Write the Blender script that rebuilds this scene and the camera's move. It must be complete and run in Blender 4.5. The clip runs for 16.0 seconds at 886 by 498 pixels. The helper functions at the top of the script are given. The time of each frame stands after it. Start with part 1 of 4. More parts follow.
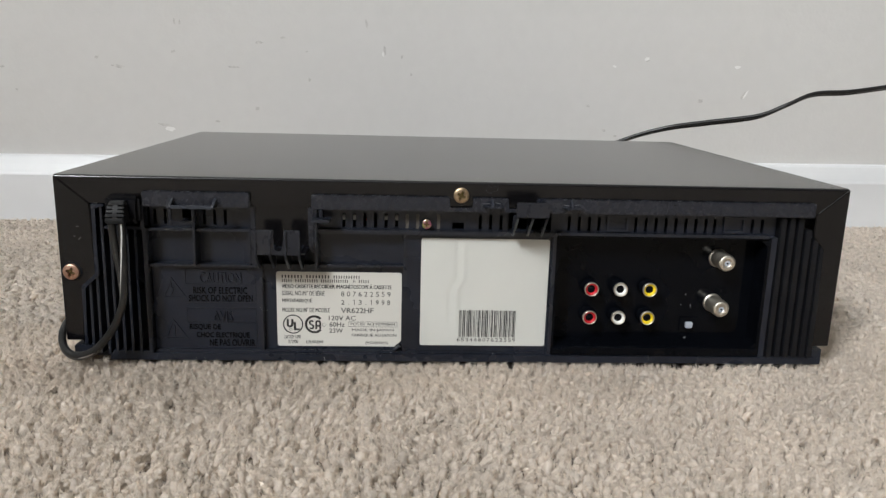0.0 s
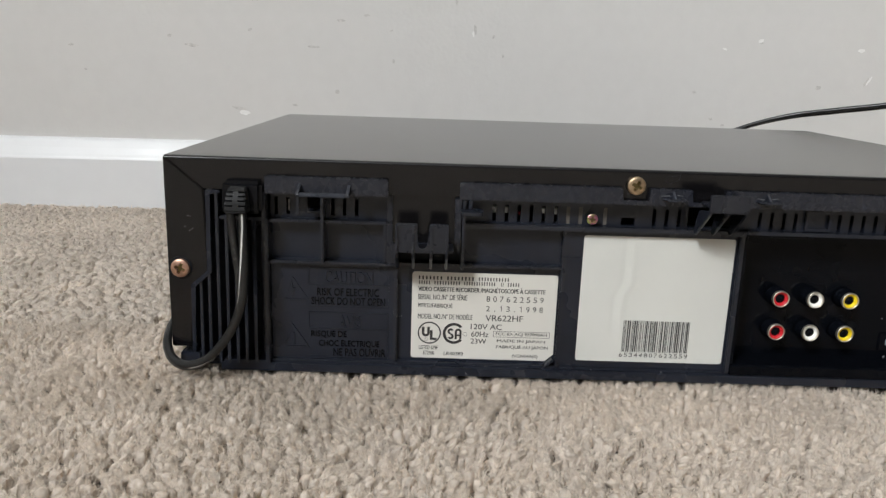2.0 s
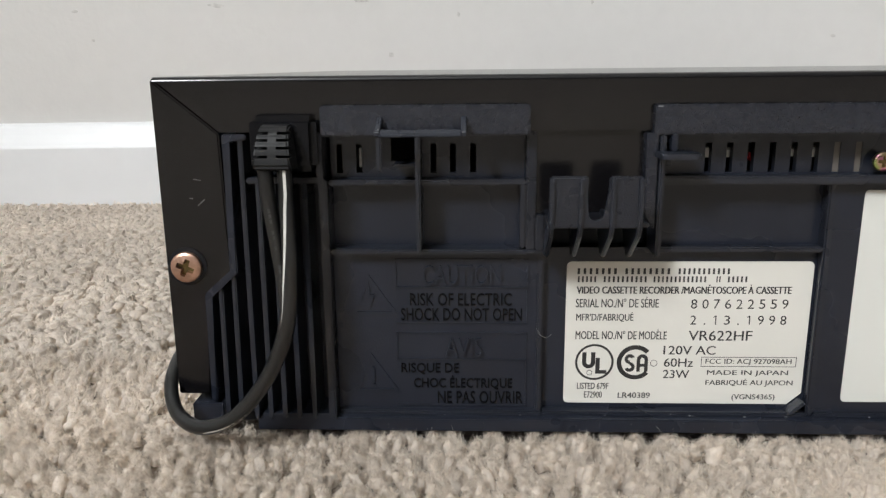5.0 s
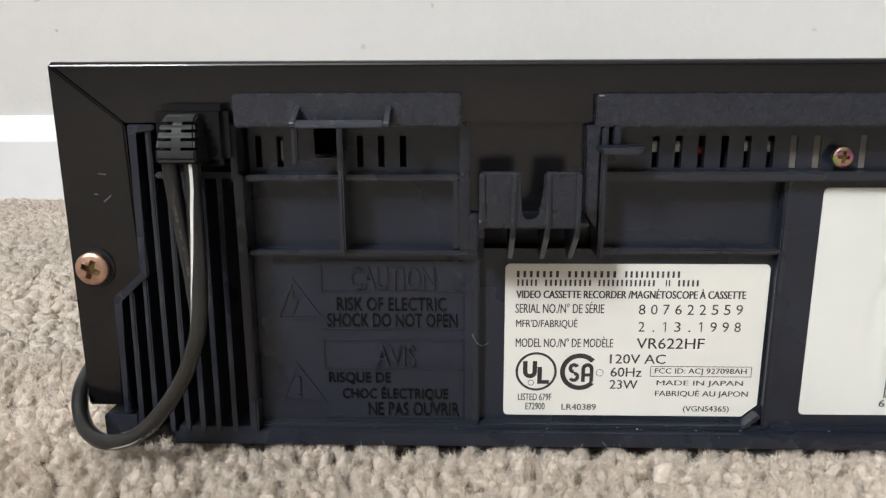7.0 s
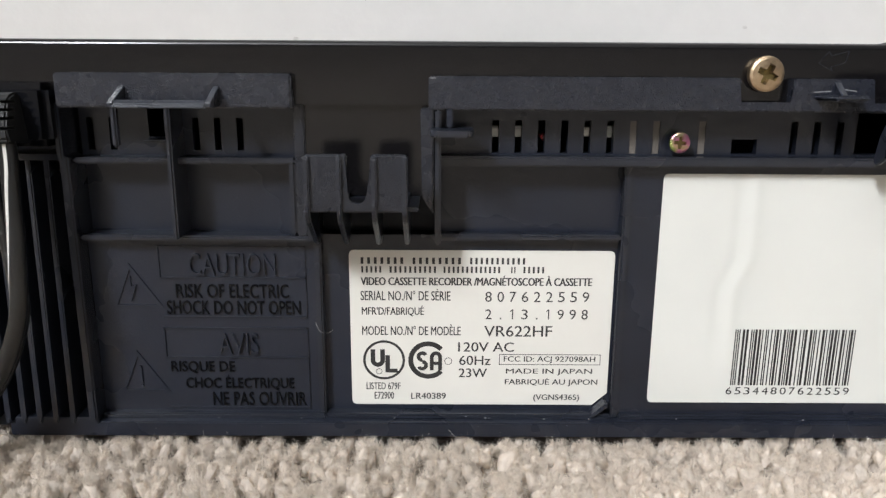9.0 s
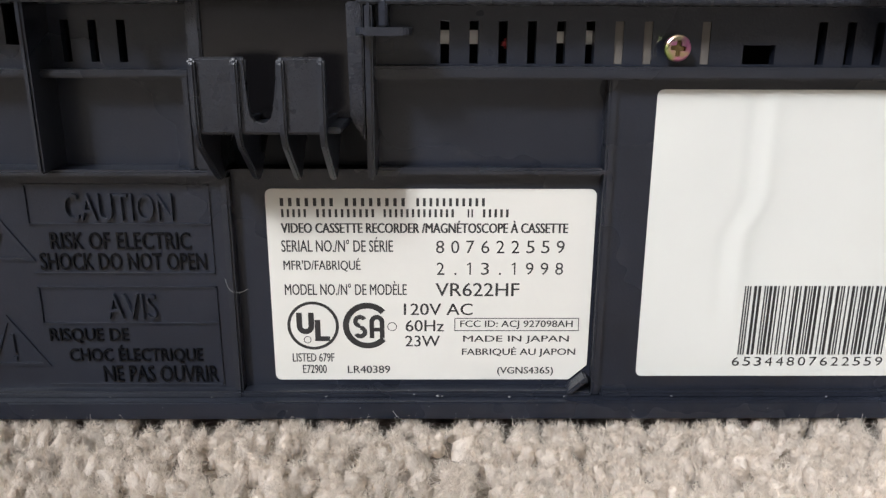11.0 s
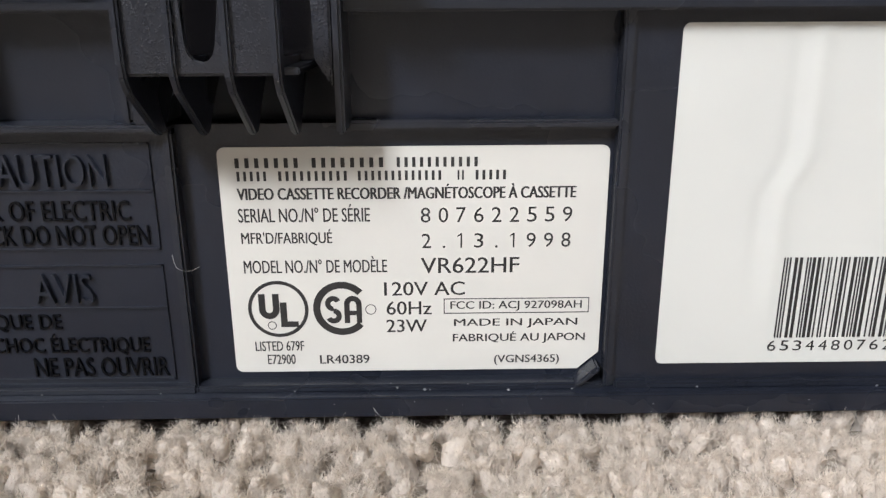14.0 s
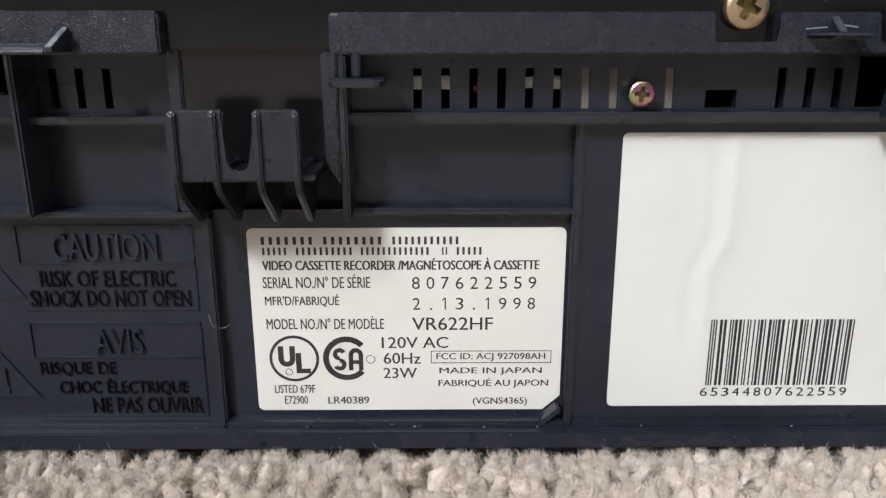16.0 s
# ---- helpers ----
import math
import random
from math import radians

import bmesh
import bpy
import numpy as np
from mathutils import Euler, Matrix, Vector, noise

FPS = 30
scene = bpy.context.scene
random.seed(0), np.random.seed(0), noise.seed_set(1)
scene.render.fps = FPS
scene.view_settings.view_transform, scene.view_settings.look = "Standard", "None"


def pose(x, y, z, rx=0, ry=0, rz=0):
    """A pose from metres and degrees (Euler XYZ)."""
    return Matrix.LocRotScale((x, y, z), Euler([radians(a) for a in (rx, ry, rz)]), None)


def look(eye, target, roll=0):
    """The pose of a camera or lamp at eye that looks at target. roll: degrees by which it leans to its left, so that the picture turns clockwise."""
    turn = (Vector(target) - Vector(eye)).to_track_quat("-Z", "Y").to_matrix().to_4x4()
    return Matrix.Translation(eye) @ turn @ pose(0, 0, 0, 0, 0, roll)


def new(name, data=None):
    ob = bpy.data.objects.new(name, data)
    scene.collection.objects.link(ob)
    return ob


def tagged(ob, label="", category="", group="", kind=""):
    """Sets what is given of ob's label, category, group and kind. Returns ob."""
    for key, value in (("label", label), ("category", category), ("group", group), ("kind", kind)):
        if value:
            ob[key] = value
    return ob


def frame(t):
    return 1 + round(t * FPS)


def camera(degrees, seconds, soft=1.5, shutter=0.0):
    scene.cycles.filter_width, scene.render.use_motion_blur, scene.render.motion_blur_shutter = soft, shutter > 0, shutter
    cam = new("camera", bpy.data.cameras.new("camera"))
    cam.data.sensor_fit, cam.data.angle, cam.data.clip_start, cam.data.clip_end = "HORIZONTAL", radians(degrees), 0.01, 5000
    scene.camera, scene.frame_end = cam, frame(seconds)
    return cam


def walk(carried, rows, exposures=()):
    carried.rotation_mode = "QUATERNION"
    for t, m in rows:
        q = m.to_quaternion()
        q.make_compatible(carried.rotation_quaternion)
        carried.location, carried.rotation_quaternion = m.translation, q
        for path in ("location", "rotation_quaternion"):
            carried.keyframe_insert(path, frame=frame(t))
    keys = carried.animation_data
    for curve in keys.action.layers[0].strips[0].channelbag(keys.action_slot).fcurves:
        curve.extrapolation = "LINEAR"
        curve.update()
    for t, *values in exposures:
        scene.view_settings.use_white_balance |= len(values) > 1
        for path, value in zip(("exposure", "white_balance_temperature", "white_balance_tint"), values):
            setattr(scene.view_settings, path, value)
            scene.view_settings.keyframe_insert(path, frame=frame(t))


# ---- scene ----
cam = camera(60.76, 16.0, soft=1.35)
PATH = [
    (0, (-0.0267, -0.3555, 0.1405), (-0.0116, -0.0637, 0.0727), 1.51),
    (0.5, (-0.0277, -0.3565, 0.1404), (-0.0134, -0.0648, 0.0718), 1.77),
    (1, (-0.0388, -0.3499, 0.1438), (-0.0251, -0.0583, 0.0746), 2.00),
    (1.5, (-0.0617, -0.3277, 0.1402), (-0.0515, -0.0361, 0.0703), 2.13),
    (2, (-0.0803, -0.3014, 0.1288), (-0.0771, -0.0099, 0.0580), 1.92),
    (2.5, (-0.0953, -0.2756, 0.1206), (-0.0969, 0.0156, 0.0485), 1.44),
    (3, (-0.1091, -0.2481, 0.1126), (-0.1122, 0.0431, 0.0403), 0.70),
    (3.5, (-0.1157, -0.2245, 0.1054), (-0.1214, 0.0665, 0.0328), -0.06),
    (4, (-0.1178, -0.2034, 0.1028), (-0.1273, 0.0877, 0.0309), -0.48),
    (4.2, (-0.1162, -0.1975, 0.0989), (-0.1280, 0.0940, 0.0288), -0.59),
    (6.3, (-0.1101, -0.1692, 0.0904), (-0.1210, 0.1220, 0.0188), -0.39),
    (6.5, (-0.1068, -0.1685, 0.0903), (-0.1171, 0.1226, 0.0186), -0.35),
    (7, (-0.0988, -0.1665, 0.0903), (-0.1077, 0.1246, 0.0182), -0.27),
    (7.5, (-0.0906, -0.1655, 0.0893), (-0.0959, 0.1256, 0.0170), -0.07),
    (8, (-0.0829, -0.1655, 0.0885), (-0.0858, 0.1254, 0.0154), 0.02),
    (8.5, (-0.0753, -0.1655, 0.0856), (-0.0761, 0.1255, 0.0128), 0.18),
    (9, (-0.0686, -0.1638, 0.0867), (-0.0671, 0.1272, 0.0142), 0.37),
    (9.5, (-0.0623, -0.1627, 0.0837), (-0.0595, 0.1280, 0.0098), 0.37),
    (9.7, (-0.0627, -0.1619, 0.0843), (-0.0592, 0.1285, 0.0090), 0.34),
    (11.8, (-0.0556, -0.1137, 0.0647), (-0.0528, 0.1734, -0.0222), 0.14),
    (12, (-0.0569, -0.1120, 0.0645), (-0.0511, 0.1747, -0.0235), 0.21),
    (12.5, (-0.0559, -0.1126, 0.0647), (-0.0511, 0.1745, -0.0224), -0.07),
    (13, (-0.0556, -0.1123, 0.0642), (-0.0516, 0.1747, -0.0231), -0.28),
    (13.5, (-0.0562, -0.1121, 0.0644), (-0.0512, 0.1744, -0.0246), -0.24),
    (14, (-0.0559, -0.1123, 0.0642), (-0.0519, 0.1740, -0.0254), -0.29),
    (14.5, (-0.0560, -0.1121, 0.0643), (-0.0519, 0.1739, -0.0262), -0.29),
    (15, (-0.0549, -0.1148, 0.0656), (-0.0521, 0.1716, -0.0238), -0.23),
    (15.5, (-0.0552, -0.1208, 0.0705), (-0.0531, 0.1666, -0.0154), -0.11),
    (16, (-0.0523, -0.1355, 0.0798), (-0.0511, 0.1532, -0.0018), -0.10),
]
walk(cam, [(t, look(eye, target, roll)) for t, eye, target, roll in PATH], [(0, -0.60, 6320, 10), (1.5, -0.58, 6320, 10), (3.5, -0.46, 6330, 10), (7, -0.11, 6300, 10), (9.5, -0.03, 6220, 12), (12, -0.09, 6170, 13), (16, -0.09, 6170, 13)])

# ---- light and exposure ----
world = bpy.data.worlds.new("world")
scene.world = world
world.use_nodes = True
wn = world.node_tree.nodes
sky = wn.new("ShaderNodeTexSky")
sky.sky_type, sky.sun_disc = "NISHITA", False
sky.sun_elevation, sky.sun_rotation = radians(40), radians(200)
wn["Background"].inputs["Strength"].default_value = 0.10
world.node_tree.links.new(sky.outputs["Color"], wn["Background"].inputs["Color"])

window_lamp = bpy.data.lights.new("window_daylight", "AREA")
window_lamp.shape, window_lamp.size, window_lamp.size_y = "RECTANGLE", 0.82, 0.72
window_lamp.energy, window_lamp.color = 288.0, (0.968, 0.985, 0.985)
window_light = new("window_daylight", window_lamp)
window_light.matrix_world = look((-1.45, -2.0, 2.1), (-0.45, -2.0, 2.1))


# ---- materials ----
def material(name, colour, rough=0.5, metal=0.0, vary=0.0, scale=200.0, bump=0.0, bump_scale=800.0, spec=0.5,
             island=0.0, detail=4.0, stain=0.0, stain_scale=6.0, coat=0.0, rough_vary=0.15, stipple=0.0, specks=0.0):
    """Principled surface with colour variation at two scales, roughness variation and a fine bump (scales per metre)."""
    m = bpy.data.materials.new(name)
    m.use_nodes = True
    n, l = m.node_tree.nodes, m.node_tree.links
    b = n["Principled BSDF"]
    b.inputs["Roughness"].default_value = rough
    b.inputs["Metallic"].default_value = metal
    b.inputs["Specular IOR Level"].default_value = spec
    b.inputs["Coat Weight"].default_value = coat
    co = n.new("ShaderNodeTexCoord").outputs["Object"]

    def noise_at(s, d=detail):
        t = n.new("ShaderNodeTexNoise")
        t.inputs["Scale"].default_value, t.inputs["Detail"].default_value = s, d
        l.new(co, t.inputs["Vector"])
        return t.outputs["Fac"]

    def spread(value, lo, hi, a=0.3, z=0.7):
        r = n.new("ShaderNodeMapRange")
        r.inputs["From Min"].default_value, r.inputs["From Max"].default_value = a, z
        r.inputs["To Min"].default_value, r.inputs["To Max"].default_value = lo, hi
        l.new(value, r.inputs["Value"])
        return r.outputs["Result"]

    def times(a, c):
        t = n.new("ShaderNodeMath")
        t.operation = "MULTIPLY"
        l.new(a, t.inputs[0])
        l.new(c, t.inputs[1])
        return t.outputs[0]

    factor = spread(noise_at(scale), 1 - vary, 1 + vary)
    if stain:
        factor = times(factor, spread(noise_at(stain_scale), 1 - stain, 1 + stain))
    if island:
        g = n.new("ShaderNodeNewGeometry")
        factor = times(factor, spread(g.outputs["Random Per Island"], 1 - island, 1 + island, 0, 1))
    mix = n.new("ShaderNodeVectorMath")
    mix.operation = "SCALE"
    mix.inputs[0].default_value = colour
    l.new(factor, mix.inputs["Scale"])
    l.new(mix.outputs[0], b.inputs["Base Color"])
    l.new(spread(noise_at(scale * 0.37), max(0.02, rough * (1 - rough_vary)), min(1, rough * (1 + rough_vary))), b.inputs["Roughness"])
    if bump:
        bp = n.new("ShaderNodeBump")
        bp.inputs["Strength"].default_value, bp.inputs["Distance"].default_value = 1.0, bump
        if specks:
            cells = n.new("ShaderNodeTexVoronoi")
            cells.inputs["Scale"].default_value = specks
            l.new(co, cells.inputs["Vector"])
            domes = spread(cells.outputs["Distance"], 1.0, 0.0, 0.0, 0.50)
            l.new(domes, bp.inputs["Height"])
        elif stipple:
            cells = n.new("ShaderNodeTexVoronoi")
            cells.feature = "SMOOTH_F1"
            cells.inputs["Scale"].default_value = stipple
            l.new(co, cells.inputs["Vector"])
            l.new(times(cells.outputs["Distance"], spread(noise_at(stipple * 0.6, 2.0), -1.6, -0.2)), bp.inputs["Height"])
        else:
            l.new(noise_at(bump_scale, 3.0), bp.inputs["Height"])
        l.new(bp.outputs["Normal"], b.inputs["Normal"])
    return m


PLASTIC = material("moulded_black_plastic", (0.0128, 0.0154, 0.0238), 0.28, spec=0.42, vary=0.15, scale=60, bump=0.00003, bump_scale=2500, stain=0.12, stain_scale=25)
# darker, bluer panel plastic: recess shade and sky sheen put into the colour
HOLLOW = material("shade_tinted_plastic", (0.0055, 0.0080, 0.0130), 0.36, spec=0.18, vary=0.15, scale=50)
GRAINED = material("grained_black_plastic", (0.0142, 0.0160, 0.0232), 0.27, vary=0.1, scale=900, bump=0.000060, specks=2500, spec=0.55)
FINE = material("fine_grained_black_plastic", (0.0125, 0.0140, 0.0198), 0.30, vary=0.15, scale=600, bump=0.000045, specks=2700, spec=0.5)
SHEEN = material("worn_black_plastic", (0.0135, 0.0157, 0.0228), 0.28, spec=0.52, vary=0.15, scale=60, bump=0.00003, bump_scale=2500)
DUST = material("grey_dust", (0.20, 0.20, 0.205), 0.8, vary=0.2, scale=500)
# dull black parts; also a shaded copy of the panel plastic for the right-hand fins
DARK = material("dull_and_shaded_black_plastic", (0.0055, 0.0060, 0.0080), 0.45, spec=0.3, vary=0.2, scale=90)
GLOSSY = material("smooth_black_plastic", (0.0024, 0.0029, 0.0044), 0.13, spec=0.12, vary=0.15, scale=50)
COVER = material("satin_black_enamel", (0.0048, 0.0044, 0.0050), 0.17, spec=0.40, rough_vary=0.03, vary=0.12, scale=40, bump=0.000008, bump_scale=3500, stain=0.1, stain_scale=12)
PAPER = material("plain_white_paper", (0.63, 0.632, 0.592), 0.42, vary=0.015, scale=40, stain=0.02, stain_scale=30)
LABEL = material("coated_white_paper", (0.65, 0.635, 0.585), 0.34, vary=0.015, scale=40, stain=0.02, stain_scale=30)
POLISHED = material("polished_black_plastic", (0.0034, 0.0038, 0.0054), 0.22, spec=0.2, vary=0.1, scale=200)
INK = material("black_ink", (0.025, 0.024, 0.024), 0.5, vary=0.2, scale=800)
ZINC = material("yellow_zinc_plate", (0.46, 0.345, 0.225), 0.40, 1.0, vary=0.18, scale=600, bump=0.00004, bump_scale=1800)
RECESS = material("shaded_yellow_plate", (0.16, 0.125, 0.05), 0.5, 0.8, vary=0.3, scale=900)
PASSIVATED = material("iridescent_zinc_plate", (0.34, 0.235, 0.185), 0.30, 1.0, vary=0.35, scale=700, bump=0.00004, bump_scale=1800)
nodes, links = PASSIVATED.node_tree.nodes, PASSIVATED.node_tree.links
tint = nodes.new("ShaderNodeTexNoise")
tint.inputs["Scale"].default_value, tint.inputs["Detail"].default_value = 420.0, 1.0
hues = nodes.new("ShaderNodeValToRGB")
hues.color_ramp.elements[0].position, hues.color_ramp.elements[0].color = 0.38, (0.52, 0.20, 0.34, 1)
hues.color_ramp.elements[1].position, hues.color_ramp.elements[1].color = 0.62, (0.36, 0.46, 0.16, 1)
hues.color_ramp.elements.new(0.5).color = (0.52, 0.38, 0.26, 1)
links.new(nodes.new("ShaderNodeTexCoord").outputs["Object"], tint.inputs["Vector"])
links.new(tint.outputs["Fac"], hues.inputs["Fac"])
links.new(hues.outputs["Color"], nodes["Principled BSDF"].inputs["Base Color"])
COPPERY = material("copper_toned_plate", (0.50, 0.32, 0.24), 0.42, 1.0, vary=0.18, scale=600, bump=0.00004, bump_scale=1800)
NICKEL = material("dull_nickel", (0.72, 0.67, 0.585), 0.43, 1.0, vary=0.12, scale=500, bump=0.00003, bump_scale=1500)
RED = material("red_plastic", (0.52, 0.012, 0.02), 0.35, vary=0.08, scale=300)
WHITE = material("white_plastic", (0.84, 0.83, 0.78), 0.38, vary=0.05, scale=300)
YELLOW = material("yellow_plastic", (0.78, 0.58, 0.01), 0.35, vary=0.08, scale=300)
GREY = material("grey_plastic", (0.42, 0.45, 0.5), 0.4, vary=0.08, scale=300)
BEIGE = material("beige_board", (0.13, 0.115, 0.10), 0.6, vary=0.15, scale=300)
VINYL = material("satin_black_vinyl", (0.0085, 0.0085, 0.0088), 0.52, spec=0.24, vary=0.15, scale=150, bump=0.00002, bump_scale=900)
RUBBER = material("black_vinyl", (0.0095, 0.0094, 0.0094), 0.30, spec=0.5, vary=0.25, scale=150, bump=0.00003, bump_scale=1200, stain=0.2, stain_scale=60)
STRIPE = material("white_vinyl_stripe", (0.55, 0.54, 0.505), 0.45, vary=0.15, scale=250)
WORN = material("worn_grey_vinyl", (0.04, 0.039, 0.038), 0.5, vary=0.4, scale=1500)
SCRATCH = material("scratched_bare_metal", (0.17, 0.17, 0.165), 0.5, 0.6, vary=0.4, scale=2000)
WALL = material("matt_off_white_paint", (0.62, 0.607, 0.585), 0.85, vary=0.012, scale=90, bump=0.00018, bump_scale=260, stain=0.02, stain_scale=3)
SCUFF_AND_SHADOW = material("grey_scuff_and_shadow", (0.53, 0.514, 0.49), 0.85, vary=0.2, scale=300)
SCUFF_PALE = material("pale_filler", (0.80, 0.79, 0.77), 0.8, vary=0.05, scale=300)
TRIM = material("white_gloss_paint", (0.75, 0.755, 0.76), 0.4, vary=0.012, scale=60, bump=0.0001, bump_scale=120)
# tones of the unseen walls and ceiling, set by how much light they bounce
ROOM = material("bounce_limiting_wall_paint", (0.20, 0.204, 0.208), 0.9, vary=0.02, scale=40)
CEILING = material("white_ceiling_paint", (0.52, 0.52, 0.51), 0.9, vary=0.02, scale=40, bump=0.0002, bump_scale=150)
PILE = material("oatmeal_wool", (0.875, 0.80, 0.722), 0.92, vary=0.12, scale=700, island=0.15, spec=0.1, stain=0.14, stain_scale=11, bump=0.0007, bump_scale=1700)
nodes, links = PILE.node_tree.nodes, PILE.node_tree.links
through_yarn = nodes.new("ShaderNodeBsdfTranslucent")
through_yarn.inputs["Color"].default_value = (0.90, 0.81, 0.70, 1)
blend = nodes.new("ShaderNodeMixShader")
blend.inputs["Fac"].default_value = 0.5
links.new(nodes["Principled BSDF"].outputs[0], blend.inputs[1])
links.new(through_yarn.outputs[0], blend.inputs[2])
links.new(blend.outputs[0], nodes["Material Output"].inputs["Surface"])
BACKING = material("oatmeal_carpet", (0.38, 0.33, 0.275), 0.95, vary=0.3, scale=260, bump=0.003, bump_scale=220, spec=0.1, stain=0.12, stain_scale=14)


# ---- mesh tools; all sizes in millimetres ----
MM = 0.001


def obj(name, bm, mat, smooth=False):
    bmesh.ops.scale(bm, vec=(MM, MM, MM), verts=bm.verts)
    bmesh.ops.recalc_face_normals(bm, faces=bm.faces)
    me = bpy.data.meshes.new(name)
    bm.to_mesh(me)
    bm.free()
    if smooth:
        me.shade_smooth()
    me.materials.append(mat)
    return new(name, me)


def part(name, bm, mat, parent, label="", smooth=False):
    ob = obj(name, bm, mat, smooth)
    ob.parent = parent
    return tagged(ob, label)


def box(bm, x0, x1, y0, y1, z0, z1, bevel=0.0, segments=2):
    made = bmesh.ops.create_cube(bm, size=1.0)["verts"]
    bmesh.ops.scale(bm, vec=(x1 - x0, y1 - y0, z1 - z0), verts=made)
    bmesh.ops.translate(bm, vec=((x0 + x1) / 2, (y0 + y1) / 2, (z0 + z1) / 2), verts=made)
    if bevel:
        edges = list({e for v in made for e in v.link_edges})
        bmesh.ops.bevel(bm, geom=edges, offset=bevel, segments=segments, affect="EDGES", clamp_overlap=True)
    return bm


def boxes(*sizes, bevel=0.0):
    bm = bmesh.new()
    for s in sizes:
        box(bm, *s, bevel=bevel)
    return bm


def prism(bm, outline, axis, a, b, bevel=0.0, segments=2):
    """An outline in the plane across the axis (x: y, z; y: x, z; z: x, y), drawn out from a to b."""
    def at(u, v, w):
        return {"x": (w, u, v), "y": (u, w, v), "z": (u, v, w)}[axis]
    low = [bm.verts.new(at(u, v, a)) for u, v in outline]
    high = [bm.verts.new(at(u, v, b)) for u, v in outline]
    bm.faces.new(low)
    bm.faces.new(high)
    for i in range(len(low)):
        j = (i + 1) % len(low)
        bm.faces.new((low[i], low[j], high[j], high[i]))
    if bevel:
        edges = list({e for v in low + high for e in v.link_edges})
        bmesh.ops.bevel(bm, geom=edges, offset=bevel, segments=segments, affect="EDGES", clamp_overlap=True)
    return bm


def lathe(bm, profile, centre, sides=24, axis="y"):
    """A profile of (radius, along) turned round an axis through the centre."""
    rings = []
    for r, h in profile:
        ring = []
        for k in range(sides):
            a = 2 * math.pi * k / sides
            u, v = r * math.cos(a), r * math.sin(a)
            p = {"y": (u, h, v), "z": (u, v, h), "x": (h, u, v)}[axis]
            ring.append(bm.verts.new(Vector(centre) + Vector(p)))
        rings.append(ring)
    for a, b in zip(rings, rings[1:]):
        for k in range(sides):
            j = (k + 1) % sides
            bm.faces.new((a[k], a[j], b[j], b[k]))
    for ring in (rings[0], rings[-1]):
        bm.faces.new(ring)
    return bm


def rounded(x0, x1, z0, z1, r, n=5):
    out = []
    for cx, cz, a0 in ((x1 - r, z1 - r, 0), (x0 + r, z1 - r, 90), (x0 + r, z0 + r, 180), (x1 - r, z0 + r, 270)):
        for k in range(n + 1):
            a = radians(a0 + 90 * k / n)
            out.append((cx + r * math.cos(a), cz + r * math.sin(a)))
    return out


def smooth_path(points, per=10):
    """Points along a Catmull-Rom curve through the given ones."""
    ps = [Vector(p) for p in points]
    ps = [2 * ps[0] - ps[1]] + ps + [2 * ps[-1] - ps[-2]]
    out = []
    for i in range(1, len(ps) - 2):
        a, b, c, d = ps[i - 1:i + 3]
        for k in range(per):
            t = k / per
            out.append(0.5 * (2 * b + (c - a) * t + (2 * a - 5 * b + 4 * c - d) * t * t + (3 * b - a - 3 * c + d) * t ** 3))
    return out + [ps[-2]]


def tube(bm, path, radius, sides=10):
    rings, side = [], Vector((1, 0, 0))
    for i, p in enumerate(path):
        way = (path[min(i + 1, len(path) - 1)] - path[max(i - 1, 0)]).normalized()
        side = (side - way * side.dot(way)).normalized()
        up = way.cross(side)
        rings.append([bm.verts.new(p + radius * (math.cos(a) * side + math.sin(a) * up)) for a in (2 * math.pi * k / sides for k in range(sides))])
    for a, b in zip(rings, rings[1:]):
        for k in range(sides):
            j = (k + 1) % sides
            bm.faces.new((a[k], a[j], b[j], b[k]))
    bm.faces.new(rings[0])
    bm.faces.new(rings[-1])
    return bm


def cut(solid, tool):
    """The solid with the tool's form taken out of it; both are bmeshes."""
    obs = []
    for b in (solid, tool):
        bmesh.ops.recalc_face_normals(b, faces=b.faces)
        me = bpy.data.meshes.new("cutting")
        b.to_mesh(me)
        b.free()
        obs.append(new("cutting", me))
    mod = obs[0].modifiers.new("cut", "BOOLEAN")
    mod.operation, mod.object, mod.solver = "DIFFERENCE", obs[1], "EXACT"
    me = bpy.data.meshes.new_from_object(obs[0].evaluated_get(bpy.context.evaluated_depsgraph_get()))
    out = bmesh.new()
    out.from_mesh(me)
    for o in obs:
        bpy.data.objects.remove(o)
    return out


def lettering(text, x0, x1, z0, z1, y, depth=0.0, slant=0.0, bold=0.0):
    """Words as a mesh that fills the given height and width on an upright plane facing the camera's side."""
    cu = bpy.data.curves.new("lettering", "FONT")
    cu.body, cu.resolution_u, cu.offset = text, 3, bold
    cu.extrude = 0.5 if depth else 0.0
    ob = new("lettering", cu)
    me = bpy.data.meshes.new_from_object(ob.evaluated_get(bpy.context.evaluated_depsgraph_get()))
    bpy.data.objects.remove(ob)
    bm = bmesh.new()
    bm.from_mesh(me)
    xs, ys = [v.co.x for v in bm.verts], [v.co.y for v in bm.verts]
    ax, bx, ay, by = min(xs), max(xs), min(ys), max(ys)
    for v in bm.verts:
        u, w = (v.co.x - ax) / (bx - ax), (v.co.y - ay) / (by - ay)
        v.co = (x0 + (x1 - x0) * u + slant * w, y - v.co.z * 2 * depth * 0.5 - depth * 0.5, z0 + (z1 - z0) * w)
    return bm


def thing(name, label, category, at=(0, 0, 0), group=""):
    e = new(name)
    e.empty_display_size = 0.02
    e.location = at
    return tagged(e, label, category, group)


